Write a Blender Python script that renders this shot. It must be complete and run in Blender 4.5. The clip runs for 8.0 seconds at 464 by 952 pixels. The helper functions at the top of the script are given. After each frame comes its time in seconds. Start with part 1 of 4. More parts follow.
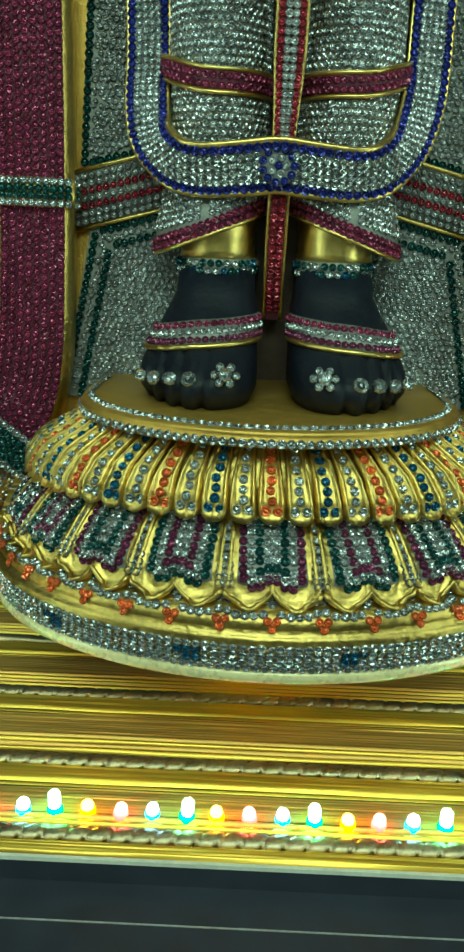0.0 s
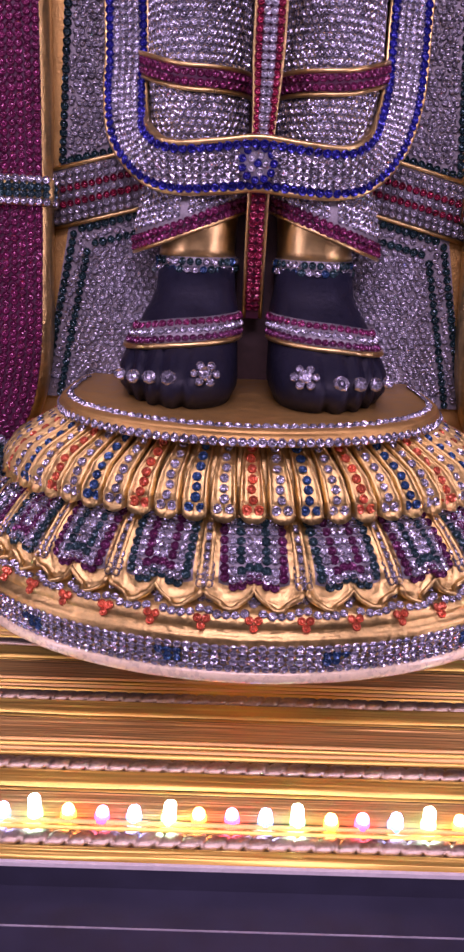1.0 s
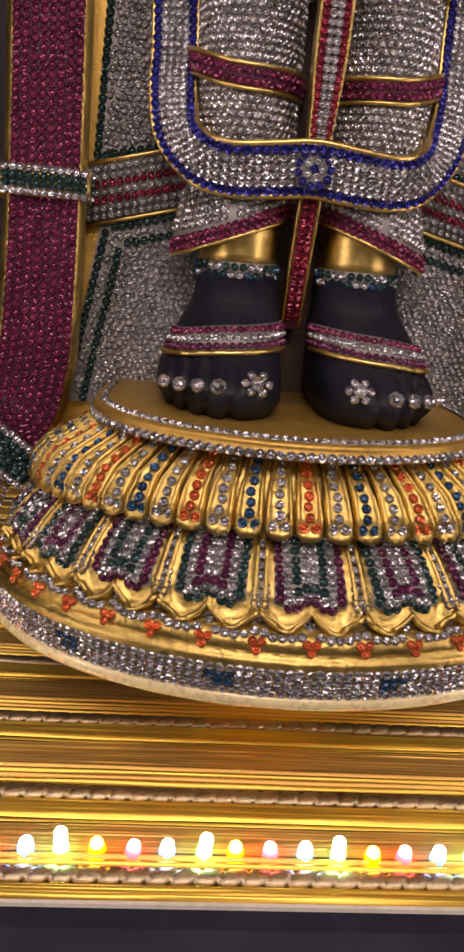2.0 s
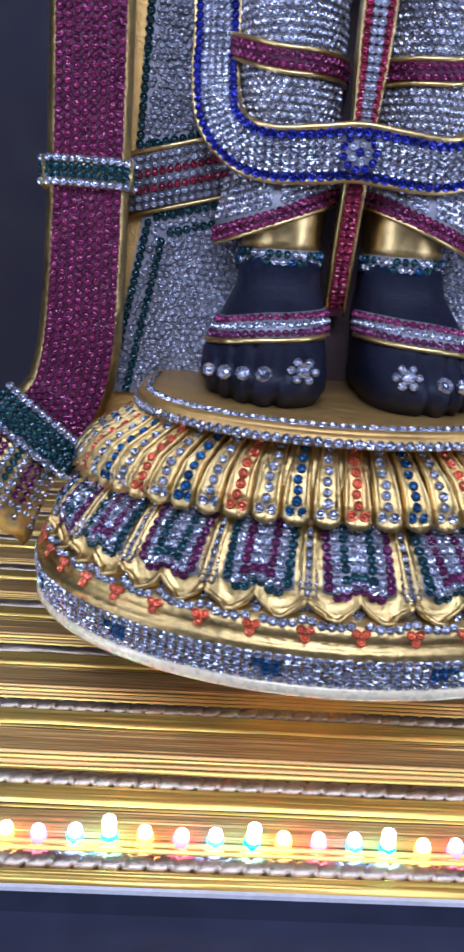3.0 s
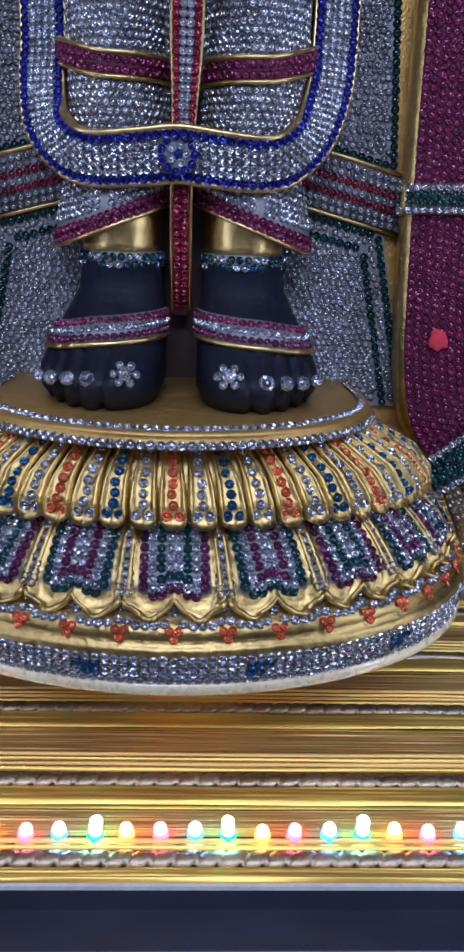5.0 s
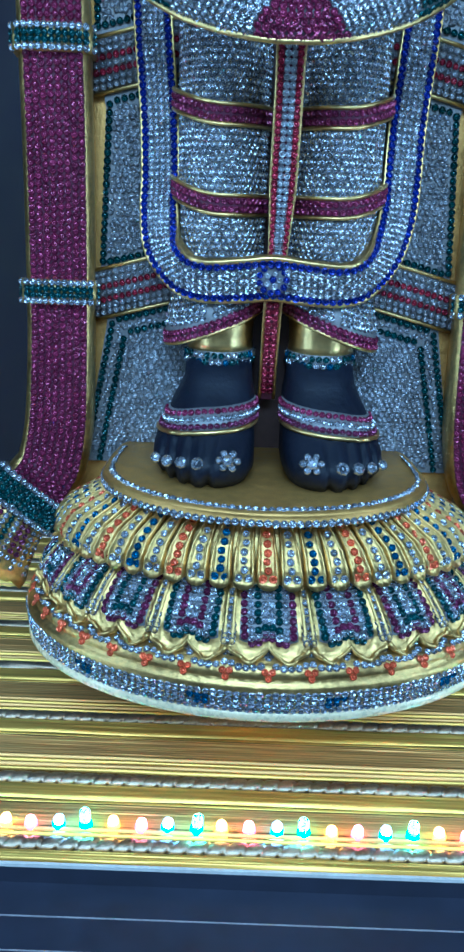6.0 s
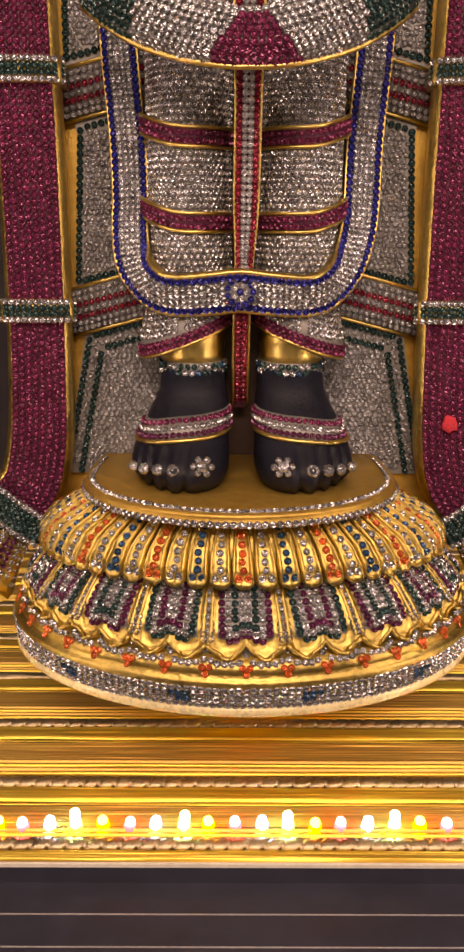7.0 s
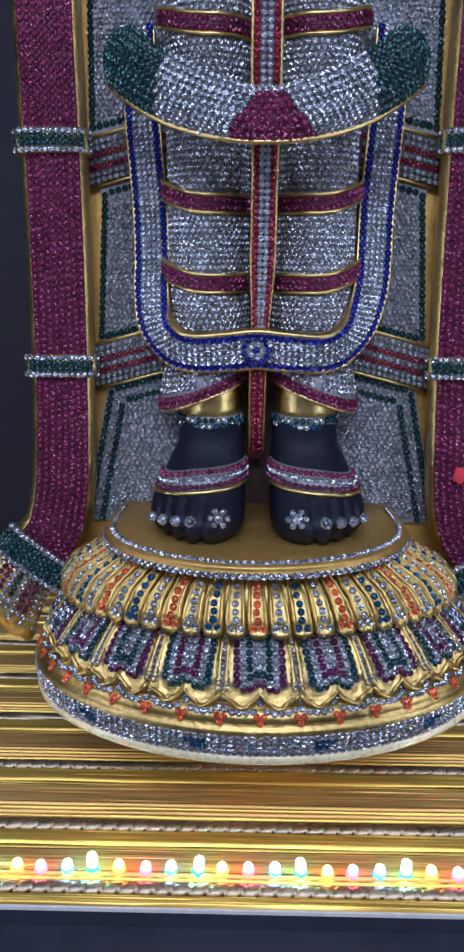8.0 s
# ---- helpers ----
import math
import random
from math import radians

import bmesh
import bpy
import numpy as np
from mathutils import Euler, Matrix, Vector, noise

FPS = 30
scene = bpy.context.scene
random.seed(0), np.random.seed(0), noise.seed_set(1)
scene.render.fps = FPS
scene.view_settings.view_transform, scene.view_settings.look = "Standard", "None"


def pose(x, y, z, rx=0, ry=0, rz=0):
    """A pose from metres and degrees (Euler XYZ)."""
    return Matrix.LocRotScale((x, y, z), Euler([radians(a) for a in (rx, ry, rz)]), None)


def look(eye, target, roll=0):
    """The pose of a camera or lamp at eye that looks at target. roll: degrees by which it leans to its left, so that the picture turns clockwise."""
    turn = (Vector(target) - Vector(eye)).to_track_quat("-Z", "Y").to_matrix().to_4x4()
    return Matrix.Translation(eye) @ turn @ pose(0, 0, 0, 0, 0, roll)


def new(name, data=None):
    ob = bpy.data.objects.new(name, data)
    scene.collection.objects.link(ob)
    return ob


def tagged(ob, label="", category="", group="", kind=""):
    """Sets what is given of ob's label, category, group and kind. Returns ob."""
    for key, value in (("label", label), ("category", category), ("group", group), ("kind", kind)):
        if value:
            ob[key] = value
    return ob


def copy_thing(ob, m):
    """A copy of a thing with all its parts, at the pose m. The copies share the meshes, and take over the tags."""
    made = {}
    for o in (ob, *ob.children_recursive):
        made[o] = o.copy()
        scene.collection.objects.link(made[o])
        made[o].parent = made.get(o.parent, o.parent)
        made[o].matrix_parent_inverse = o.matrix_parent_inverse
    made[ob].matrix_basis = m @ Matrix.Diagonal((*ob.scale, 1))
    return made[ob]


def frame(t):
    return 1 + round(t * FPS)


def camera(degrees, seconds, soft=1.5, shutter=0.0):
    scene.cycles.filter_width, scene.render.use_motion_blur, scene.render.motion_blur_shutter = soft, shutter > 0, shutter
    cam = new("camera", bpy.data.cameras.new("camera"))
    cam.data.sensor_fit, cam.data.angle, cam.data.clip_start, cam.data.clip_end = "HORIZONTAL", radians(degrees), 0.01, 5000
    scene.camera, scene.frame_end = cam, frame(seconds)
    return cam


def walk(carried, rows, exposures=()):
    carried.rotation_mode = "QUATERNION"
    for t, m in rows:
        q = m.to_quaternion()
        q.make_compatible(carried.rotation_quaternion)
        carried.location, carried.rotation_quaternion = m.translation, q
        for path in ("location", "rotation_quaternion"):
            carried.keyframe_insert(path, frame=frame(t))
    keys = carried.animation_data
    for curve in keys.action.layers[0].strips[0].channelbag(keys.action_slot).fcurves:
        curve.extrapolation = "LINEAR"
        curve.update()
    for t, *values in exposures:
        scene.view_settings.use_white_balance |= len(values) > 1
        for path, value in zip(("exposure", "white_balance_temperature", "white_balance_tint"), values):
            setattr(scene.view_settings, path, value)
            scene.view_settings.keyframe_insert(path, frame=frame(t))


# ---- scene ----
# Camera: one lens, hand-held path
cam = camera(32.84, 8.0, soft=2.7, shutter=0.3)
PATH = [
    (0, (-0.01198, -0.34803, 0.16429), (-0.01823, 0.03173, 0.03882), 1.97),
    (0.5, (-0.02111, -0.35079, 0.16461), (-0.02147, 0.02936, 0.04018), 2.48),
    (1, (-0.01164, -0.34678, 0.16228), (-0.00858, 0.03358, 0.03853), 2.11),
    (1.5, (-0.03666, -0.33961, 0.16136), (-0.01303, 0.04204, 0.04394), 4.45),
    (1.7, (-0.04364, -0.33325, 0.15942), (-0.00663, 0.04782, 0.04359), 5.31),
    (2.8, (-0.06619, -0.33109, 0.15333), (-0.05212, 0.05077, 0.03505), 4.12),
    (3, (-0.05629, -0.33079, 0.15309), (-0.04073, 0.05063, 0.03361), 4.01),
    (3.5, (-0.02597, -0.33538, 0.15142), (-0.01697, 0.04651, 0.03275), 3.87),
    (4, (0.00404, -0.33550, 0.15420), (0.01324, 0.04579, 0.03363), 2.96),
    (4.2, (0.01325, -0.33670, 0.15549), (0.02196, 0.04518, 0.03677), 2.94),
    (5.3, (0.00158, -0.33510, 0.17818), (0.01713, 0.04275, 0.04785), 1.56),
    (5.5, (-0.01185, -0.34932, 0.19581), (-0.00873, 0.02992, 0.06868), 1.09),
    (6, (-0.01895, -0.38881, 0.22096), (-0.01898, -0.01213, 0.08640), 2.12),
    (6.5, (-0.01258, -0.39903, 0.23063), (-0.01309, -0.02118, 0.09936), 0.77),
    (7, (-0.00778, -0.40430, 0.22018), (-0.00677, -0.02470, 0.09405), 0.29),
    (7.5, (-0.00816, -0.40225, 0.22735), (-0.01649, -0.02039, 0.10858), 0.03),
    (8, (-0.00656, -0.41324, 0.23555), (-0.01493, -0.02950, 0.12298), 0.21),
]
LOOKS = [
    (0, 0.56, 8500, -52),
    (0.3, 0.56, 8500, -52),
    (0.4, 1.01, 18000, 75),
    (0.5, 1.12, 20000, 80),
    (0.7, 0.96, 17000, 78),
    (0.8, 0.61, 7400, 92),
    (1, 0.66, 7000, 92),
    (1.2, 0.64, 6900, 90),
    (1.3, 0.76, 2700, -35),
    (1.4, 0.86, 3000, -20),
    (1.5, 0.99, 3875, -10),
    (1.6, 0.66, 4400, -10),
    (1.7, 0.56, 20000, 70),
    (1.9, 0.51, 12000, 40),
    (2.5, 0.48, 9000, 30),
    (2.8, 0.38, 14000, 30),
    (2.9, 0.48, 8000, 30),
    (3, 0.98, 5375, 30),
    (3.5, 0.94, 5250, 25),
    (3.8, 0.58, 5125, 15),
    (3.9, 0.53, 4200, 5),
    (4, 0.76, 3500, 0),
    (4.1, 0.48, 3800, 0),
    (4.2, 0.48, 4300, 5),
    (4.5, 0.48, 5000, 15),
    (5, 0.38, 5500, 25),
    (5.3, 0.33, 6500, 75),
    (5.5, 0.79, 6375, 70),
    (5.6, 0.58, 4500, 20),
    (5.7, 0.58, 2900, -20),
    (5.8, 0.53, 3500, -10),
    (5.9, 0.48, 4000, -15),
    (6, 0.92, 4250, -10),
    (6.1, 0.48, 16000, 60),
    (6.3, 0.38, 16000, 55),
    (6.4, 0.58, 8000, 30),
    (6.5, 1.16, 6125, 20),
    (6.7, 0.48, 4600, 5),
    (6.9, 0.38, 5200, 5),
    (7, 0.84, 17000, 40),
    (7.1, 0.33, 16000, 35),
    (7.3, 0.18, 8500, 25),
    (7.5, 0.57, 5250, 20),
    (8, 0.60, 5750, 20),
]
walk(cam, [(t, look(eye, target, roll)) for t, eye, target, roll in PATH], LOOKS)

# ---- light ----
world = bpy.data.worlds.new("world")
scene.world = world
world.use_nodes = True
world.node_tree.nodes["Background"].inputs[0].default_value = (0.46, 0.50, 0.60, 1)
world.node_tree.nodes["Background"].inputs[1].default_value = 0.13


def area_lamp(name, eye, target, sx, sy, watts, colour):
    data = bpy.data.lights.new(name, "AREA")
    data.shape, data.size, data.size_y, data.energy, data.color = "RECTANGLE", sx, sy, watts, colour
    ob = new(name, data)
    ob.matrix_world = look(eye, target)
    return ob


# light strips on the inner edge of the shrine opening, and an added, unseen fill light overhead
area_lamp("strip_light_top", (0, -0.30, 0.62), (0, 0.0, 0.15), 0.7, 0.03, 0.72, (0.77, 0.88, 1.0))
area_lamp("strip_light_west", (-0.42, -0.26, 0.14), (0, 0.0, 0.10), 0.03, 0.7, 0.52, (0.77, 0.88, 1.0))
area_lamp("strip_light_east", (0.42, -0.26, 0.14), (0, 0.0, 0.10), 0.03, 0.7, 0.64, (0.77, 0.88, 1.0))
area_lamp("room_fill_light", (0.0, -1.2, 1.15), (0, -0.8, 0), 0.9, 0.5, 8.8, (0.77, 0.88, 1.0))

# ---- materials ----


def material(name, colour, rough=0.5, metal=0.0, vary=0.15, scale=60.0, bump=0.0, bump_scale=300.0, island=0.0, coat=0.0, obj=0.0, stretch=1.0):
    m = bpy.data.materials.new(name)
    m.use_nodes = True
    n, l = m.node_tree.nodes, m.node_tree.links
    b = n["Principled BSDF"]
    b.inputs["Roughness"].default_value, b.inputs["Metallic"].default_value = rough, metal
    b.inputs["Coat Weight"].default_value = coat
    co = n.new("ShaderNodeTexCoord")
    where = n.new("ShaderNodeMapping")
    where.inputs["Scale"].default_value = (stretch, 1, 1)
    l.new(co.outputs["Object"], where.inputs["Vector"])
    t1, t2 = n.new("ShaderNodeTexNoise"), n.new("ShaderNodeTexNoise")
    t1.inputs["Scale"].default_value, t2.inputs["Scale"].default_value = scale, scale * 7
    t1.inputs["Detail"].default_value = 6
    for t in (t1, t2):
        l.new(where.outputs[0], t.inputs["Vector"])
    add = n.new("ShaderNodeMath")
    add.operation = "ADD"
    l.new(t1.outputs[0], add.inputs[0]), l.new(t2.outputs[0], add.inputs[1])
    last = add.outputs[0]
    lo, hi = 0.7, 1.3
    if island or obj:
        src = n.new("ShaderNodeNewGeometry").outputs["Random Per Island"] if island else n.new("ShaderNodeObjectInfo").outputs["Random"]
        mix = n.new("ShaderNodeMath")
        mix.operation = "MULTIPLY_ADD"
        l.new(src, mix.inputs[0])
        mix.inputs[1].default_value = island or obj
        l.new(last, mix.inputs[2])
        last, lo, hi = mix.outputs[0], 0.7, 1.3 + (island or obj)
    mr = n.new("ShaderNodeMapRange")
    mr.inputs[1].default_value, mr.inputs[2].default_value = lo, hi
    mr.inputs[3].default_value, mr.inputs[4].default_value = 1 - vary, 1 + vary
    l.new(last, mr.inputs[0])
    mul = n.new("ShaderNodeVectorMath")
    mul.operation = "SCALE"
    mul.inputs[0].default_value = colour
    l.new(mr.outputs[0], mul.inputs["Scale"])
    l.new(mul.outputs[0], b.inputs["Base Color"])
    rr = n.new("ShaderNodeMapRange")
    rr.inputs[1].default_value, rr.inputs[2].default_value = 0.6, 1.4
    rr.inputs[3].default_value, rr.inputs[4].default_value = max(0.02, rough * 0.75), min(1, rough * 1.3)
    l.new(add.outputs[0], rr.inputs[0]), l.new(rr.outputs[0], b.inputs["Roughness"])
    if bump:
        tb, bp = n.new("ShaderNodeTexNoise"), n.new("ShaderNodeBump")
        tb.inputs["Scale"].default_value, tb.inputs["Detail"].default_value = bump_scale, 5
        bp.inputs["Strength"].default_value, bp.inputs["Distance"].default_value = bump, 0.001
        l.new(where.outputs[0], tb.inputs["Vector"]), l.new(tb.outputs[0], bp.inputs["Height"])
        l.new(bp.outputs[0], b.inputs["Normal"])
    return m


def stone_materials(tag, **k):
    # grey is silver darkened to put shade into the colour, mostly behind the statue
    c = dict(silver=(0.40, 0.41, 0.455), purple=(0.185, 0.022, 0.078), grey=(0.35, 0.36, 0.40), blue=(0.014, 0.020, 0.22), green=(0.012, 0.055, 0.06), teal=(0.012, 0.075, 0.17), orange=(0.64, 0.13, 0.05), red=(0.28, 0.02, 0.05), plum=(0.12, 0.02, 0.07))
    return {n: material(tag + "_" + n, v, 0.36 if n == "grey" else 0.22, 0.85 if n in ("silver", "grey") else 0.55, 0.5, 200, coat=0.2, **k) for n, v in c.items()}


GOLD = material("painted_gold", (0.66, 0.46, 0.16), 0.38, 1.0, 0.26, 50, 0.6, 330)
SMOOTH_GOLD = material("polished_gold", (0.78, 0.56, 0.21), 0.36, 1.0, 0.15, 40, 0.2, 260)
MATT_GOLD = material("matt_gold_paint", (0.60, 0.36, 0.10), 0.42, 0.75, 0.15, 30, 0.3, 900)
GLUE = material("grey_setting_foil", (0.21, 0.205, 0.21), 0.5, 0.4, 0.3, 150)
PURPLE_GROUND = material("dark_purple_setting", (0.07, 0.012, 0.035), 0.5, 0.2, 0.3, 150)
BLACK = material("black_painted_skin", (0.006, 0.0075, 0.017), 0.5, 0.0, 0.25, 60, 0.2, 500)
BLACK.node_tree.nodes["Principled BSDF"].inputs["Specular IOR Level"].default_value = 0.28
STONE = stone_materials("crystal", island=0.6)
SINGLE = stone_materials("set_crystal", obj=0.6)

# ---- mesh builders ----


class Builder:
    """Gathers vertices and faces with material numbers, and makes one mesh of them."""

    def __init__(self):
        self.v, self.f, self.m, self.s, self.mats = [], [], [], [], []

    def slot(self, mat):
        if mat not in self.mats:
            self.mats.append(mat)
        return self.mats.index(mat)

    def add(self, verts, faces, mat, smooth=True):
        k, i = len(self.v), self.slot(mat)
        self.v.extend(tuple(p) for p in verts)
        self.f.extend(tuple(j + k for j in f) for f in faces)
        self.m.extend([i] * len(faces))
        self.s.extend([smooth] * len(faces))

    def loft(self, rings, mat, closed=True, cap0=True, cap1=True, smooth=True):
        n = len(rings[0])
        verts = [p for r in rings for p in r]
        faces = []
        for a in range(len(rings) - 1):
            for j in range(n if closed else n - 1):
                j2 = (j + 1) % n
                faces.append((a * n + j, a * n + j2, (a + 1) * n + j2, (a + 1) * n + j))
        if closed and cap0:
            faces.append(tuple(range(n - 1, -1, -1)))
        if closed and cap1:
            faces.append(tuple((len(rings) - 1) * n + j for j in range(n)))
        self.add(verts, faces, mat, smooth)

    def box(self, x0, x1, y0, y1, z0, z1, mat):
        v = [(x, y, z) for z in (z0, z1) for y in (y0, y1) for x in (x0, x1)]
        self.add(v, [(0, 2, 3, 1), (4, 5, 7, 6), (0, 1, 5, 4), (2, 6, 7, 3), (0, 4, 6, 2), (1, 3, 7, 5)], mat, False)

    def tube(self, pts, r, mat, n=8):
        pts = [Vector(p) for p in pts]
        rings = []
        for i, p in enumerate(pts):
            d = (pts[min(i + 1, len(pts) - 1)] - pts[max(i - 1, 0)]).normalized()
            a = d.orthogonal().normalized() if i == 0 else (a - d * a.dot(d)).normalized()
            b = d.cross(a)
            rr = r(i / (len(pts) - 1)) if callable(r) else r
            rings.append([p + (a * math.cos(2 * math.pi * j / n) + b * math.sin(2 * math.pi * j / n)) * rr for j in range(n)])
        self.loft(rings, mat)

    def stones(self, items, mats=None):
        for p, nrm, r, kind in items:
            m = stone_pose(p, nrm, r)
            self.add([m @ Vector(q) for q in GEM_V], GEM_F, (mats or STONE)[kind], False)

    def mesh(self, name):
        me = bpy.data.meshes.new(name)
        me.from_pydata(self.v, [], self.f)
        for m in self.mats:
            me.materials.append(m)
        me.polygons.foreach_set("material_index", self.m)
        me.polygons.foreach_set("use_smooth", self.s)
        me.update()
        return me


GEM_N = 8
GEM_V = [(math.cos(2 * math.pi * j / GEM_N) * q, math.sin(2 * math.pi * j / GEM_N) * q, h) for q, h, o in ((1.0, 0.0, 0), (0.97, 0.20, 0)) for j in range(GEM_N)]
GEM_V += [(math.cos(2 * math.pi * (j + 0.5) / GEM_N) * 0.78, math.sin(2 * math.pi * (j + 0.5) / GEM_N) * 0.78, 0.45) for j in range(GEM_N)]
GEM_V += [(math.cos(2 * math.pi * j / GEM_N) * 0.42, math.sin(2 * math.pi * j / GEM_N) * 0.42, 0.14) for j in range(GEM_N)] + [(0.0, 0.0, 0.32)]
GEM_F = [(j, (j + 1) % GEM_N, 8 + (j + 1) % GEM_N, 8 + j) for j in range(GEM_N)]
GEM_F += [(8 + j, 8 + (j + 1) % GEM_N, 16 + j) for j in range(GEM_N)]
GEM_F += [(8 + (j + 1) % GEM_N, 16 + (j + 1) % GEM_N, 16 + j) for j in range(GEM_N)]
# facets of the cut, falling towards a small raised middle
GEM_F += [(16 + j, 24 + (j + 1) % GEM_N, 24 + j) for j in range(GEM_N)]
GEM_F += [(16 + j, 16 + (j + 1) % GEM_N, 24 + (j + 1) % GEM_N) for j in range(GEM_N)]
GEM_F += [(24 + j, 24 + (j + 1) % GEM_N, 32) for j in range(GEM_N)]


def stone_pose(p, nrm, r):
    """A cut stone lies on its place with a slight tilt and any turn."""
    n = Vector(nrm).normalized() + Vector((random.gauss(0, 0.15), random.gauss(0, 0.15), random.gauss(0, 0.15)))
    q = n.to_track_quat("Z", "Y").to_matrix().to_4x4()
    return Matrix.Translation(Vector(p)) @ q @ pose(0, 0, 0, 0, 0, random.uniform(0, 45)) @ Matrix.Scale(r * random.uniform(1.0, 1.13), 4)


GEM_MESH = {}
for kind_name, gem_mat in SINGLE.items():
    gb = Builder()
    gb.add(GEM_V, GEM_F, gem_mat, False)
    GEM_MESH[kind_name] = gb.mesh("crystal_" + kind_name)


def empty(name, at=(0, 0, 0)):
    ob = new(name)
    ob.empty_display_size = 0.02
    ob.location = at
    return ob


def part(name, builder, parent=None, label=""):
    ob = new(name, builder.mesh(name))
    if parent:
        ob.parent = parent
        ob.matrix_parent_inverse = Matrix.Translation(-parent.location)
    return tagged(ob, label)


def set_stones(parent, items, pick, label, limit=290):
    """Stones that pick() names become parts of their own; the rest is one joined part."""
    rest, made = Builder(), 0
    for it in items:
        if made < limit and pick(it):
            ob = new("crystal", GEM_MESH[it[3]])
            ob.parent = parent
            ob.matrix_parent_inverse = Matrix.Translation(-parent.location)
            ob.matrix_basis = stone_pose(it[0], it[1], it[2])
            made += 1
        else:
            rest.stones([it])
    if rest.v:
        tagged(part("crystal_setting", rest, parent), label, kind="stuff")


def smoothstep(a, b, x):
    t = min(1, max(0, (x - a) / (b - a)))
    return t * t * (3 - 2 * t)


def curve_at(pts, t):
    """A smooth (Catmull-Rom) curve through pts, t from 0 to 1."""
    n = len(pts) - 1
    u = min(max(t, 0), 1) * n
    i = min(int(u), n - 1)
    u -= i
    p = [Vector(pts[min(max(k, 0), n)]) for k in (i - 1, i, i + 1, i + 2)]
    return 0.5 * (2 * p[1] + (p[2] - p[0]) * u + (2 * p[0] - 5 * p[1] + 4 * p[2] - p[3]) * u * u + (3 * p[1] - p[0] - 3 * p[2] + p[3]) * u ** 3)


def sample(pts, pitch):
    """Points at even spacing along the curve, with tangents."""
    fine = [curve_at(pts, k / 400) for k in range(401)]
    run = [0.0]
    for a, b in zip(fine, fine[1:]):
        run.append(run[-1] + (b - a).length)
    n = max(2, round(run[-1] / pitch))
    out = []
    for k in range(n + 1):
        s = run[-1] * k / n
        i = min(int(np.searchsorted(run, s)), 400)
        i0, i1 = max(i - 2, 0), min(i + 2, 400)
        out.append((fine[i], (fine[i1] - fine[i0]).normalized(), k / n))
    return out


RS = 0.00168  # their radius

# ---- the setting ----
FLOOR_Z = -0.065
FOIL = material("bright_gold_foil", (1.0, 0.65, 0.14), 0.42, 0.8, 0.30, 70, 0.25, 300, stretch=0.012)
FOIL_BROWN = material("brown_gold_foil", (0.90, 0.54, 0.17), 0.48, 0.65, 0.32, 90, 0.25, 350, stretch=0.012)
FOIL_DARK = material("dark_foil_groove", (0.36, 0.22, 0.075), 0.45, 0.8, 0.3, 30)
# pale cream puts the bulbs' light into the lower edge's colour
LIT_EDGE = material("bulb_lit_cream", (0.92, 0.78, 0.48), 0.28, 0.1, 0.12, 60, 0.1, 300, coat=0.4)
FOIL_CORD = material("silver_gold_cord", (0.56, 0.45, 0.32), 0.46, 1.0, 0.25, 90, 0.2, 900)
DARK_WALL = material("dark_wall_paint", (0.018, 0.016, 0.028), 0.7, 0.0, 0.3, 6, 0.1, 40)
COUNTER = material("black_glossy_laminate", (0.028, 0.030, 0.052), 0.45, 0.0, 0.2, 12, 0.05, 60)
SEAM = material("pale_seam", (0.35, 0.33, 0.36), 0.4, 0.0, 0.2, 80)
WHITE_EDGE = material("white_plastic_edge", (0.75, 0.72, 0.68), 0.35, 0.0, 0.1, 60)
ROOM = material("pale_bounce_room", (0.55, 0.53, 0.52), 0.7, 0.0, 0.1, 3)


def slab(name, box, mat, label="", category=""):
    b = Builder()
    b.box(*box, mat)
    return tagged(part(name, b), label, category, kind="structure")


slab("wall_north", (-1.3, 1.3, 0.37, 0.42, -0.7, 1.3), DARK_WALL, "dark unlit wall at the back of the shrine", "wall")
# unseen room, added pale so that it bounces light onto the stones
slab("wall_west", (-1.36, -1.3, -1.7, 0.42, -0.7, 1.3), ROOM, "unseen pale room wall", "wall")
slab("wall_east", (1.3, 1.36, -1.7, 0.42, -0.7, 1.3), ROOM, "unseen pale room wall", "wall")
slab("wall_south", (-1.36, 1.36, -1.76, -1.7, -0.7, 1.3), ROOM, "unseen pale room wall facing the shrine", "wall")
slab("ceiling", (-1.36, 1.36, -1.76, 0.42, 1.3, 1.34), ROOM, "unseen pale ceiling", "ceiling")
slab("floor", (-1.36, 1.36, -1.76, 0.42, -0.74, -0.7), material("grey_floor_tile", (0.3, 0.29, 0.28), 0.4, 0, 0.15, 4), "grey room floor", "floor")
slab("shrine_side_west", (-0.56, -0.54, -0.12, 0.37, FLOOR_Z, 0.9), DARK_WALL, "dark side board of the shrine", "wall")
slab("shrine_side_east", (0.54, 0.56, -0.12, 0.37, FLOOR_Z, 0.9), DARK_WALL, "dark side board of the shrine", "wall")

# black counter in front of the shrine, with two pale seams
counter = slab("counter", (-0.9, 0.9, -0.75, 0.36, -0.70, -0.0755), COUNTER, "black glossy counter that carries the gilded platform", "counter")
for ys in (-0.1335, -0.150):
    b = Builder()
    b.box(-0.9, 0.9, ys - 0.0003, ys + 0.0003, -0.0756, -0.0752, SEAM)
    part("seam", b, counter, "thin pale seam line")


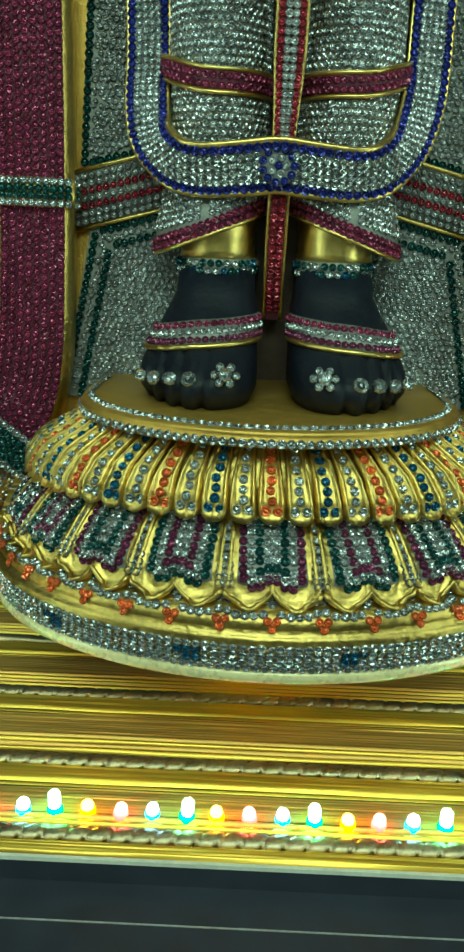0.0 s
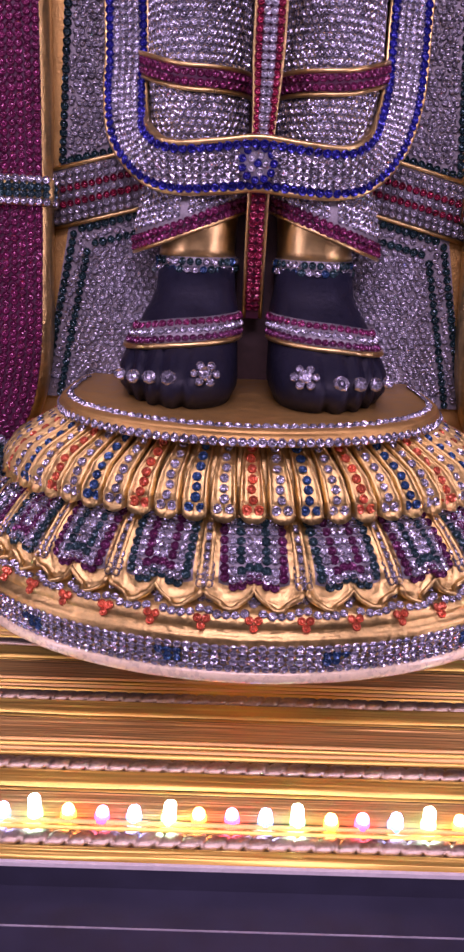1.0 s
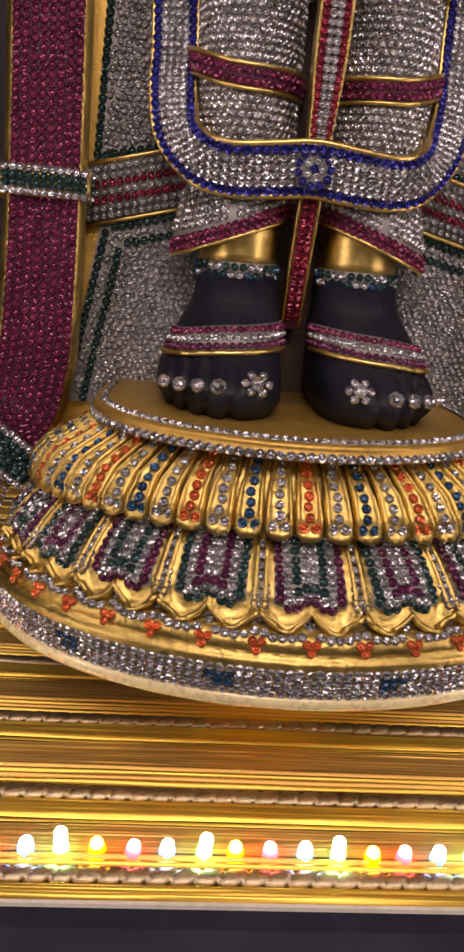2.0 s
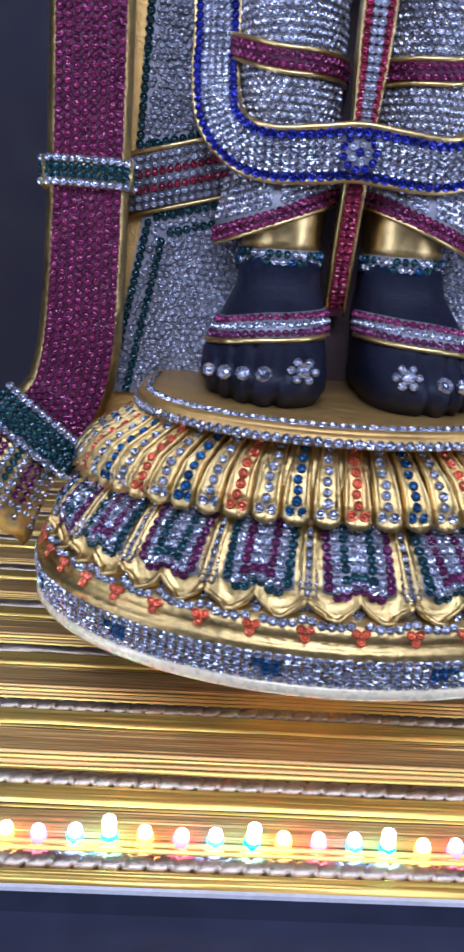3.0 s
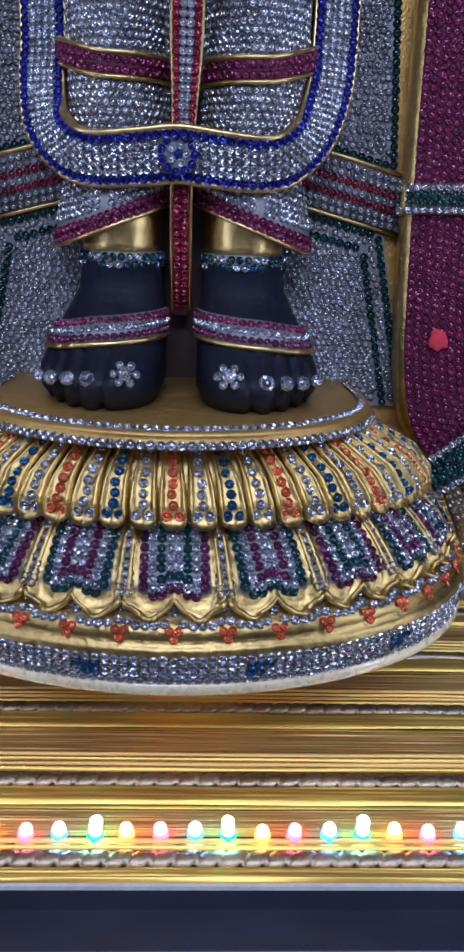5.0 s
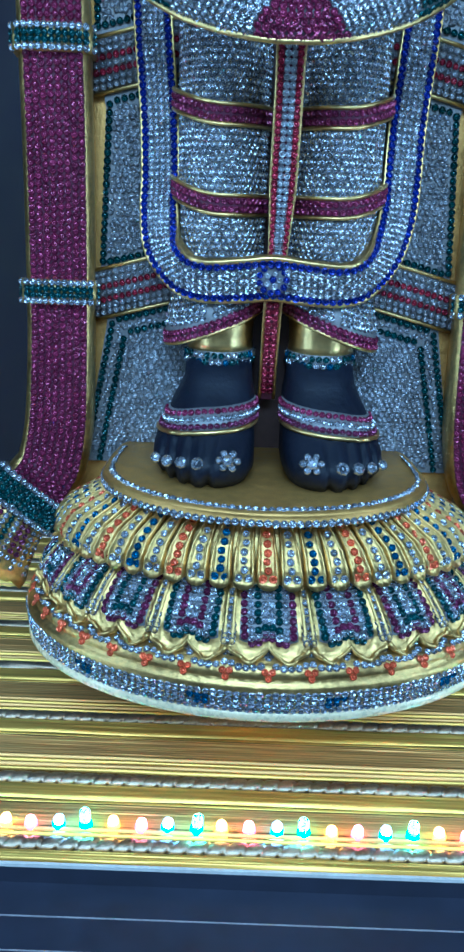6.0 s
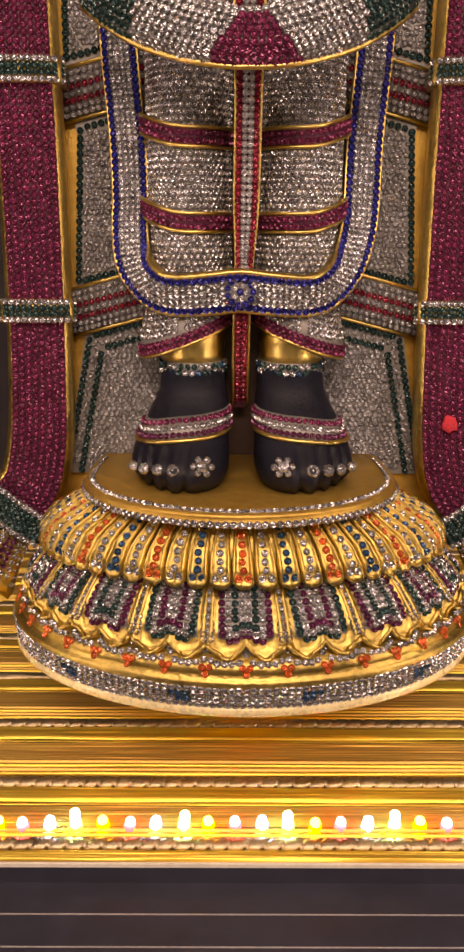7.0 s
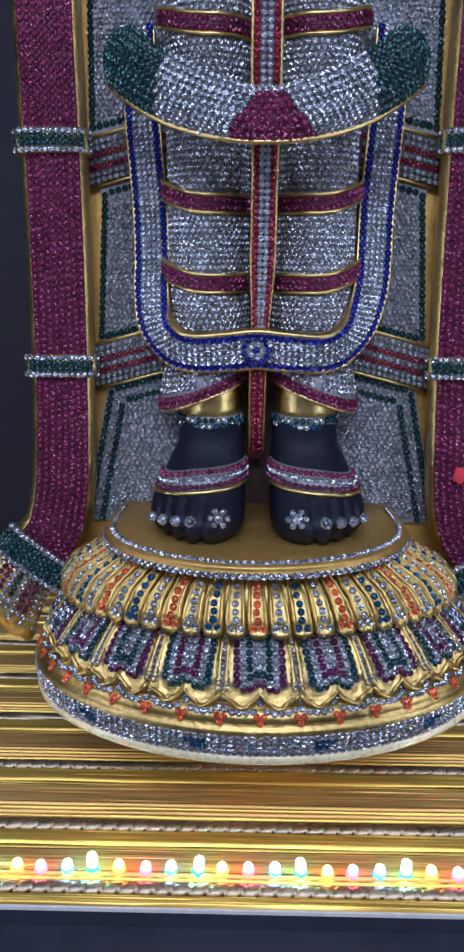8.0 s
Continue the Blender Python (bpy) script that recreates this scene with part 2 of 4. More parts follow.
# gilded platform: ribbons of embossed foil with twisted cords
platform = empty("platform", (0, 0.12, -0.0755))
tagged(platform, "shiny gold foil platform of ribbed strips and twisted cords", "platform", kind="structure")
b = Builder()
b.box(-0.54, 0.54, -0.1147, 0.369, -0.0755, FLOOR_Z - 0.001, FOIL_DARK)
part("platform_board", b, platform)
b = Builder()
b.box(-0.54, 0.54, -0.1162, -0.1147, FLOOR_Z - 0.0014, FLOOR_Z + 0.0004, WHITE_EDGE)
b.box(-0.54, 0.54, -0.1160, -0.1147, -0.0755, FLOOR_Z - 0.0014, COUNTER)
part("front_edge", b, platform, "white plastic front edge")


def extruded(profile, mat, x0=-0.54, x1=0.54, steps=120, wave=0.00045, seed=0.0):
    """A strip of the given outline in y and z along x, slightly uneven."""
    b = Builder()
    rings = []
    for k in range(steps + 1):
        x = x0 + (x1 - x0) * k / steps
        rings.append([(x, y + wave * noise.noise((x * 14, j * 0.7, seed)), z + wave * noise.noise((x * 22, j * 0.9 + 5, seed))) for j, (y, z) in enumerate(profile)])
    b.loft(rings, mat, closed=False, smooth=True)
    return b


def twisted_cord(y, z, r, step, mat):
    b = Builder()
    n = 12
    count = int(1.08 / step)
    rings = []
    for k in range(count + 1):
        x = -0.54 + 1.08 * k / count
        ring = []
        for j in range(n):
            a = 2 * math.pi * j / n
            ph = (x / 0.0085 + a / (2 * math.pi)) % 1
            q = r * (1 - 0.48 * math.exp(-((ph - 0.5) / 0.08) ** 2))
            ring.append((x, y + 1.45 * q * math.cos(a), z + 0.8 * q * math.sin(a)))
        rings.append(ring)
    b.loft(rings, mat)
    return b


for k, yc in enumerate((-0.1045, -0.062, -0.0115, 0.038, 0.088, 0.137, 0.186, 0.235, 0.284, 0.333)):
    z = FLOOR_Z
    part("cord", twisted_cord(yc, z + 0.0012, 0.0027, 0.0008 if k < 3 else 0.004, FOIL_CORD), platform, "twisted silvery gold cord")
    wide = 1.0 if k else 0.6   # the front strip is cut short by the edge
    part("bright_strip", extruded([(yc - 0.0033, z + 0.0004)] + [(yc - 0.0048 - 0.0007 * q * wide, z + 0.0021 - 0.00009 * q + 0.00016 * math.sin(q * 2.4 + k)) for q in range(11)] + [(yc - 0.0048 - 0.0080 * wide, z - 0.0003)], FOIL, seed=k), platform, "smooth bright gold foil strip")
    if k:
        part("brown_strip", extruded([(yc - 0.0165 - 0.00047 * q, z + 0.0002 + 0.00018 * math.sin(q * 1.9 + k) * (0.6 + 0.4 * math.sin(q * 0.7))) for q in range(31)], FOIL_BROWN, seed=k + 20), platform, "brownish gold foil strip")
        for j in range(4):
            yr = yc - 0.0325 - 0.0032 * j
            if yr > -0.1005:
                part("rib", extruded([(yr + 0.0011, z - 0.0004), (yr + 0.0006, z + 0.0011), (yr - 0.0005, z + 0.0012), (yr - 0.0011, z - 0.0004)], FOIL if j % 2 else FOIL_BROWN, seed=k + 40 + j), platform)
        part("groove_line", extruded([(yc - 0.0132, z - 0.0004), (yc - 0.0140, z + 0.0003), (yc - 0.0150, z - 0.0004)], FOIL, seed=k + 60), platform)


# ---- row of small bulbs along the platform's front ----
def glow(name, core, strength):
    m = material(name, core, 0.15, 0.0, 0.05, 100)
    p = m.node_tree.nodes["Principled BSDF"]
    p.inputs["Emission Color"].default_value = (*core, 1)
    p.inputs["Emission Strength"].default_value = strength
    p.inputs["Transmission Weight"].default_value = 0.3
    return m


BULBS = [("yellow", glow("yellow_bulb_glow", (1.0, 0.62, 0.16), 7.0), 0.0050), ("pink", glow("pink_bulb_glow", (1.0, 0.26, 0.38), 7.0), 0.0050),
         ("blue", glow("blue_bulb_glow", (0.40, 0.64, 1.0), 8.5), 0.0056), ("green", glow("green_bulb_glow", (0.46, 1.0, 0.82), 7.0), 0.0090)]


# flanges emit too, standing in for the coloured halo round each bulb
HALO = {"yellow": (1.0, 0.55, 0.05), "pink": (1.0, 0.16, 0.28), "blue": (0.05, 0.40, 1.0), "green": (0.02, 0.85, 0.45)}
FLANGE = {n: glow(n + "_flange_glow", v, 1.5) for n, v in HALO.items()}


def bulb(colour, mat, tall):
    top = empty(colour + "_bulb", (0, 0, 0))
    b = Builder()
    n = 14
    prof = [(0.0025, 0.0008), (0.0025, tall - 0.0025)] + [(0.0025 * math.cos(a), tall - 0.0025 + 0.0025 * math.sin(a)) for a in (0.3, 0.65, 1.0, 1.3, 1.5)]
    b.loft([[(r * math.cos(2 * math.pi * j / n), r * math.sin(2 * math.pi * j / n), z) for j in range(n)] for r, z in prof], mat)
    part("lens", b, top)
    b = Builder()
    b.loft([[(r * math.cos(2 * math.pi * j / n), r * math.sin(2 * math.pi * j / n), z) for j in range(n)] for r, z in ((0.0031, -0.001), (0.0031, 0.0011), (0.0026, 0.0016))], FLANGE[colour])
    part("flange", b, top, "%s glowing plastic flange" % colour)
    return tagged(top, "lit round %s bulb standing on the gold platform front" % colour, "light bulb", "row of bulbs")


BULB_KINDS = [bulb(*q) for q in BULBS]
for k in range(-30, 49):
    kind = BULB_KINDS[k % 4]
    at = pose(-0.1207 + 0.01294 * k + random.uniform(-0.0006, 0.0006), -0.0920 + random.uniform(-0.0008, 0.0008), FLOOR_Z + 0.001, random.uniform(-7, 7), random.uniform(-6, 6), 0)
    if k < -26:
        kind.matrix_basis = at
    else:
        copy_thing(kind, at)

# ---- lotus pedestal ----
PY = -0.010
BACK_Y = 0.027


def drift(z):
    """The upper tiers sit slightly off the middle."""
    return -0.0025 * smoothstep(0.03, 0.09, z)

PROFILE = [(0.0, 0.1212, 0.0832), (0.003, 0.1232, 0.0852), (0.0208, 0.1250, 0.0906), (0.0222, 0.1242, 0.0897), (0.0230, 0.1210, 0.0868), (0.0245, 0.1222, 0.0880), (0.0275, 0.1205, 0.0868), (0.0295, 0.1165, 0.0835), (0.031, 0.1110, 0.0760),
           (0.040, 0.1120, 0.0745), (0.050, 0.105, 0.0650), (0.0545, 0.1005, 0.0605), (0.058, 0.0985, 0.0575), (0.064, 0.0985, 0.0575), (0.072, 0.094, 0.0535), (0.080, 0.083, 0.0470), (0.084, 0.078, 0.0455)]


def oval(z, phi, out=0.0):
    """A place on the pedestal's outline at height z; phi in degrees from the front."""
    zs = [p[0] for p in PROFILE]
    a, c = np.interp(z, zs, [p[1] for p in PROFILE]) + out, np.interp(z, zs, [p[2] for p in PROFILE]) + out
    f = radians(phi)
    return Vector((a * math.sin(f) + drift(z), min(PY - c * math.cos(f), BACK_Y), z))


def oval_normal(z, phi, out=0.0, dz=0.0015):
    p = oval(z, phi, out)
    along = oval(z, phi + 1, out) - oval(z, phi - 1, out)
    up = oval(z + dz, phi, out) - oval(z - dz, phi, out)
    n = along.cross(up)
    return n.normalized() if n.length else Vector((0, -1, 0))


def by_arc(z, out, pitch, span):
    """Angles at which stones of that pitch stand side by side, from -span to span."""
    fine = np.linspace(-span, span, 1200)
    pts = np.array([oval(z, p, out) for p in fine])
    run = np.r_[0, np.cumsum(np.linalg.norm(np.diff(pts, axis=0), axis=1))]
    n = int(run[-1] / pitch)
    return [float(np.interp(run[-1] * k / n, run, fine)) for k in range(n + 1)]


pedestal = empty("lotus_pedestal", (0, PY, FLOOR_Z))
tagged(pedestal, "gilded oval lotus pedestal set with coloured crystals", "pedestal")
b = Builder()
b.loft([[oval(z, 360 * j / 160) for j in range(160)] for z in [p[0] for p in PROFILE]], GOLD)
part("base", b, pedestal)
b = Builder()
b.loft([[oval(z, 360 * j / 160, o) for j in range(160)] for z, o in ((0.0002, 0.0014), (0.0009, 0.0022), (0.0024, 0.0022), (0.0046, 0.0014), (0.0060, 0.0004))], LIT_EDGE)
part("foot_edge", b, pedestal, "pale cream lower edge with bulb light put into its colour")
b = Builder()
b.box(-0.028, 0.028, 0.014, 0.0265, FLOOR_Z, 0.001, FOIL_BROWN)
part("foot_block", b, pedestal, "brown gold block under the pedestal")
# top plate: half oval with a straight back
PLATE = [(0.0820, 0.0787, 0.0545), (0.0832, 0.0814, 0.0588), (0.0868, 0.0822, 0.0596), (0.0874, 0.0809, 0.0583), (0.0880, 0.0814, 0.0588), (0.0891, 0.0808, 0.0581), (0.0897, 0.0792, 0.0565)]


def plate_at(z, phi, out=0.0):
    zs = [p[0] for p in PLATE]
    a, c = np.interp(z, zs, [p[1] for p in PLATE]) + out, np.interp(z, zs, [p[2] for p in PLATE]) + out
    past = max(0.0, abs(phi) - 90) / 20
    f = radians(min(90, max(-90, phi)))
    return Vector(((a * math.sin(f)) * (1 - 0.035 * past ** 2) + drift(z), PY - c * math.cos(f) + 0.036 * past, z))



b = Builder()
rings = []
for z in [p[0] for p in PLATE]:
    front = [plate_at(z, -110 + 220 * j / 100) for j in range(101)]
    rings.append(front + [Vector((front[-1].x - 0.003, 0.0320, z)), Vector((front[0].x + 0.003, 0.0320, z))])
b.loft(rings, MATT_GOLD)
part("top_plate", b, pedestal, "matt gold top plate")

ped = []
# rows of clear stones round the foot rim, with small blue marks
for row, z in enumerate((0.0078, 0.0111, 0.0144, 0.0177)):
    for i, phi in enumerate(by_arc(z, 0.0002, 0.0034, 100)):
        phi += 0.8 * (row % 2)
        near = min(abs(phi - q) for q in (-70.6, -42.4, -14.1, 14.1, 42.4, 70.6))
        blue = row == 2 and near < 2.5 or row == 1 and near < 1.7
        ped.append((oval(z, phi, 0.0002), oval_normal(z, phi), 0.00172, "teal" if blue else "silver"))
for z, out in ((0.0852, 0.0002), (0.0891, -0.0022)):
    fine = np.linspace(-106, 106, 900)
    pts = np.array([plate_at(z, p, out) for p in fine])
    run = np.r_[0, np.cumsum(np.linalg.norm(np.diff(pts, axis=0), axis=1))]
    n = int(run[-1] / 0.0036)
    for k in range(n + 1):
        phi = float(np.interp(run[-1] * k / n, run, fine))
        nrm = Vector((math.sin(radians(phi)), -math.cos(radians(phi)), 0.15 if z < 0.087 else 1.6))
        ped.append((plate_at(z if z < 0.087 else 0.0896, phi, out), nrm, 0.0018, "silver"))

# upper petals: narrow gold flutes, each with one column of stones
STEP = 5.8


def flute_width(t):
    """Half width of an upper petal: narrow at the neck, full at the foot."""
    return 0.44 - 0.10 * t ** 1.5


def flute_out(t):
    """The tier swells out below the plate and hangs nearly upright at the foot."""
    return 0.0062 * (1 - t ** 1.8) + 0.0016


def flute_z(t, u):
    return 0.0588 + 0.0235 * t - 0.0022 * (1 - abs(u) ** 2.4) * (1 - t) ** 4


for k in range(-16, 17):
    c = k * STEP
    b = Builder()
    rings = []
    for v in range(15):
        t = v / 14
        ring = []
        for j in range(21):
            u = -1.12 + 2.24 * j / 20
            # a hollow face inside a rounded rim that closes round the foot, with a low channel to the next petal
            rim = max(math.exp(-((abs(u) - 0.87) / 0.11) ** 2), (0.9 + 0.3 * abs(u)) * math.exp(-((t - 0.02) / 0.075) ** 2) * (abs(u) < 1))
            sink = -0.0005 if abs(u) > 1.05 else 0.0
            uneven = 0.0007 * noise.noise((k * 3.1, t * 5, u * 2.5)) + 0.0003 * noise.noise((k * 5.3, t * 14, u * 7))
            ring.append(oval(flute_z(t, min(1, abs(u))), c + u * STEP * flute_width(t), flute_out(t) + 0.0022 * rim + sink + uneven))
        rings.append(ring)
    foot = [oval(0.0570, c + (-1.12 + 2.24 * j / 20) * STEP * 0.40, 0.0005) for j in range(21)]
    b.loft([foot] + rings, GOLD, closed=False)
    part("upper_petal", b, pedestal)
    kind = ("orange", "silver", "teal", "silver")[k % 4]
    for i in range(7):
        t = 0.15 + 0.127 * i
        slope = oval(flute_z(t + 0.05, 0), c, flute_out(t + 0.05)) - oval(flute_z(t - 0.05, 0), c, flute_out(t - 0.05))
        across = oval(0.065, c + 1) - oval(0.065, c - 1)
        for d in (-0.215, 0.215) if i == 0 else (0.03 * math.sin(i * 2.3 + k),):
            ped.append((oval(flute_z(t, 0), c + d * STEP, flute_out(t) + (0.0007 if i == 0 else 0.0003)), across.cross(slope), 0.00184 + 0.00010 * (i == 0), kind))

# lower petals: broad double-lobed ones, with a stone pattern
LSTEP = 17.65


def low_out(t, u):
    """A nearly flat face that curls out into a scooped lip at the foot, between raised side ridges."""
    scoop = max(0.0, (0.26 - t) / 0.26) ** 1.5
    return 0.0022 * (1 - t) + 0.0027 * scoop + 0.0022 * (1 - u ** 4) * math.sin(math.pi * min(0.9, 0.05 + 0.9 * t)) + 0.0020 * math.exp(-((abs(u) - 0.95) / 0.07) ** 2)


def low_z(t, u):
    return 0.0312 + 0.0238 * t + 0.0060 * (1 - t) ** 3 * (1 - abs(math.sin(math.pi * u)) ** 0.75)


def low_at(t, u, c, out=0.0):
    return oval(low_z(t, u), c + u * LSTEP * 0.47, low_out(t, u) + out)


def low_normal(t, u, c):
    return (low_at(t, u + 0.05, c) - low_at(t, u - 0.05, c)).cross(low_at(min(1, t + 0.08), u, c) - low_at(max(0.1, t - 0.08), u, c)).normalized()


ROUND = [-1 + j / 16 for j in range(33)]
for k in range(-6, 7):
    c = k * LSTEP
    b = Builder()
    rings = [[low_at(t, u, c, 0.0004 * noise.noise((k * 2.3, u * 3, t * 6))) for u in ROUND] for t in [v / 13 for v in range(14)]]
    lip = [oval(low_z(0, u) - 0.0008, c + u * LSTEP * 0.485, low_out(0, u) + 0.0015 + 0.0009 * noise.noise((k * 1.7, u * 2.5, 4))) for u in ROUND]
    foot = [oval(low_z(0, u) - 0.0024, c + u * LSTEP * 0.47, -0.002) for u in ROUND]
    b.loft([foot, lip] + rings, GOLD, closed=False)
    b.tube(lip, lambda q: 0.0009 + 0.0002 * math.sin(9 * q + k), GOLD, 7)
    for sgn in (-1, 1):
        b.tube([oval(low_z(t, sgn), c + sgn * LSTEP * 0.45, low_out(t, 0.95) - 0.0004) for t in [j / 8 for j in range(9)]], 0.0009, GOLD, 6)
    b.loft([[low_at(t, u, c, 0.0003) for u in [-0.78 + 0.104 * j for j in range(16)]] for t in [0.22 + 0.078 * j for j in range(11)]], GLUE, closed=False)
    part("lower_petal", b, pedestal)
    first, second = ("plum", "green") if k % 2 == 0 else ("green", "plum")
    for col in range(8):
        for row in range(8):
            if row == 7 and col in (0, 7):
                continue
            u = (col - 3.5) / 3.5 * 0.715 * (1 - 0.018 * row)
            t = 0.985 - 0.106 * row - (0.022 if row >= 5 and col in (1, 2, 5, 6) else 0) + (0.035 if row == 7 and col in (3, 4) else 0)
            edge = min(col, 7 - col, 7 - row)
            kind = (first, "silver", second, "silver")[edge]
            ped.append((low_at(t, u, c, 0.0005), low_normal(t, u, c), 0.00186, kind))
    for i in range(8):
        t = 0.06 + 0.123 * i
        for phi in (c + LSTEP * 0.5 - 0.8 * min(1, 1.6 - 1.6 * t), c + LSTEP * 0.5 + 0.8 * min(1, 1.6 - 1.6 * t))[: 2 if t < 0.5 else 1]:
            ped.append((oval(low_z(t, 1), phi if t < 0.5 else c + LSTEP * 0.5, low_out(t, 1) + 0.0004), oval_normal(low_z(t, 1), phi) + Vector((0, 0, 0.3)), 0.0017, "silver"))
# clear stones that follow the scallops, and orange trefoils below them
for phi in by_arc(0.0275, 0, 0.0033, 98):
    half = abs(((phi / LSTEP * 2) % 1) - 0.5) * 2
    z = 0.0284 + 0.0018 * half ** 3
    ped.append((oval(z, phi, 0.0008), oval_normal(0.028, phi) + Vector((0, 0, 0.5)), 0.0017, "silver"))
for k in range(-12, 13):
    phi = k * LSTEP / 2
    for d, dz in ((-0.75, 0.0012), (0.75, 0.0012), (0, -0.0014)):
        ped.append((oval(0.0262 + dz, phi + d, 0.0006), oval_normal(0.0262, phi) + Vector((0, 0, 0.2)), 0.0016, "orange"))
    for d, dz in ((-0.8, 0.0026), (0.8, 0.0026), (0, 0.0046)):
        ped.append((oval(0.0292 + dz * 0.75, phi + d, 0.0026 + dz * 0.30), oval_normal(0.0275, phi) + Vector((0, 0, 0.5)), 0.0016, "silver"))
set_stones(pedestal, ped, lambda it: abs(it[0].x) < 0.031 and it[0].y < -0.03, "clear, plum, green, blue and orange cut crystals")

# ---- statue: black feet and crystal-covered legs, one mesh ----
TOP_Z = 0.0925
st = Builder()


def leg_at(s, z, phi, out=0.0):
    """A place on a leg's outline; s is -1 or 1, phi in degrees from the front, growing outwards."""
    y = 0.026 + 0.07 * max(0, z - 0.15)
    rx = 0.0215 + 0.0012 * smoothstep(0.25, 0.36, z) + out
    ry = 0.0245 + out
    f = radians(phi)
    return Vector((s * 0.0280 + s * rx * math.sin(f), y - ry * math.cos(f), z))


def leg_normal(s, phi):
    f = radians(phi)
    return Vector((s * math.sin(f), -math.cos(f), 0))


for s in (-1, 1):
    # foot and ankle as stacked outlines: height, middle x, half width, front y, back y
    sole = [(TOP_Z - 0.0042, 0.0318, 0.0226, -0.0345, 0.05), (TOP_Z, 0.0318, 0.0241, -0.0392, 0.05), (0.0945, 0.0320, 0.0253, -0.0405, 0.05), (0.0985, 0.0322, 0.0255, -0.0412, 0.05), (0.1020, 0.0320, 0.0253, -0.0395, 0.05), (0.1050, 0.0316, 0.0247, -0.0355, 0.05),
            (0.1085, 0.0308, 0.0239, -0.0290, 0.05), (0.1130, 0.0298, 0.0225, -0.0215, 0.049), (0.1180, 0.0286, 0.0216, -0.0155, 0.048), (0.1240, 0.0272, 0.0199, -0.0080, 0.047), (0.1310, 0.0264, 0.0176, -0.0015, 0.046), (0.1420, 0.0262, 0.0170, 0.0035, 0.045)]
    def foot_at(z, deg, out=0.0):
        """A place on the foot's outline at height z; deg from the front, growing outwards."""
        zs = [q[0] for q in sole]
        cx, hw, y0, y1 = (float(np.interp(z, zs, [q[i] for q in sole])) for i in (1, 2, 3, 4))
        a = radians(deg)
        front = max(0.0, math.cos(a))
        px = cx + (hw + out) * math.copysign(abs(math.sin(a)) ** 0.75, math.sin(a))
        slant = 0.010 * smoothstep(0.030, 0.056, px) * (1 - smoothstep(0.106, 0.116, z))
        y = (y0 + y1) / 2 - ((y1 - y0) / 2 + out) * math.copysign(abs(math.cos(a)) ** 0.6, math.cos(a))
        # hollows between the toes
        gap = sum(math.exp(-((px - g) / 0.0014) ** 2) for g in (0.0285, 0.0378, 0.0448, 0.0505))
        low = 1 - smoothstep(0.1045, 0.1150, z)
        y += front ** 0.3 * (slant + 0.0052 * gap * low)
        return Vector((s * px, y, z - 0.0012 * gap * low * front * (z > 0.1)))
    rings = [[foot_at(q[0], 3.75 * j * s) for j in range(96)] for q in sole]
    st.loft(rings, BLACK)
    # big-toe flower and one stone on every smaller toe
    for fx, fy, fz, r, petals in ((0.0195, -0.0390, 0.1042, 0.0029, 6), (0.0338, -0.0378, 0.1016, 0.0031, 0), (0.0415, -0.0354, 0.1012, 0.0030, 0), (0.0482, -0.0322, 0.1008, 0.0029, 0), (0.0542, -0.0268, 0.1006, 0.0025, 0)):
        nrm = Vector((s * (0.25 if fx > 0.045 else 0.05), -0.85, 0.5))
        p = Vector((s * fx, fy, fz))
        st.stones([(p, nrm, r, "silver")])
        q = nrm.to_track_quat("Z", "Y")
        for i in range(petals):
            a = 2 * math.pi * i / petals
            st.stones([(p + q @ Vector((math.cos(a) * 0.0043, math.sin(a) * 0.0038, -0.0006)), nrm, 0.0017, "silver")])
    # foot strap: gold edge and three rows of stones
    def strap_z(deg, h):
        return 0.1160 - 0.0026 * math.sin(radians(deg)) + 0.0016 * math.cos(radians(deg)) + h
    angles = [-86 + 172 * k / 36 for k in range(37)]
    st.loft([[foot_at(strap_z(g, h), g, o) for h, o in ((-0.0048, -0.001), (-0.0048, 0.0010), (0, 0.0012), (0.0044, 0.0008), (0.0044, -0.001))] for g in angles], GLUE)
    st.tube([foot_at(strap_z(g, -0.0052), g, 0.0012) for g in angles], 0.0012, SMOOTH_GOLD, 6)
    for row, kind in ((-1, "plum"), (0, "silver"), (1, "purple")):
        for p, d, u in sample([foot_at(strap_z(g, row * 0.0028), g, 0.0011) for g in angles[::2]], 0.0032):
            n = Vector((p.x - s * 0.0268, (p.y - 0.012) * 0.8, 0)).normalized() + Vector((0, 0, 0.55))
            st.stones([(p, n, 0.0016, kind)])
    # anklet and gold cuff
    def round_leg(z, phi, r):
        f = radians(phi)
        return Vector((s * 0.0262 + r * math.sin(f), 0.0215 - r * 1.08 * math.cos(f), z))
    st.loft([[round_leg(z, 360 * j / 40, r) for j in range(40)] for z, r in ((0.1385, 0.0168), (0.1392, 0.0176), (0.1462, 0.0176), (0.1468, 0.0168))], GLUE)
    st.loft([[round_leg(z, 360 * j / 40, r) for j in range(40)] for z, r in ((0.1464, 0.0172), (0.1500, 0.0166), (0.1560, 0.0170), (0.1680, 0.0180))], SMOOTH_GOLD)
    for row, z in enumerate((0.1412, 0.1446)):
        for k in range(-8, 9):
            kind = "silver" if (k * 2 + row) % 5 in (0, 3) else "teal" if k % 4 == 1 else "green"
            st.stones([(round_leg(z, k * 11.2 + row * 4, 0.0178), Vector((math.sin(radians(k * 11.2)), -math.cos(radians(k * 11.2)), 0)), 0.00172, kind)])
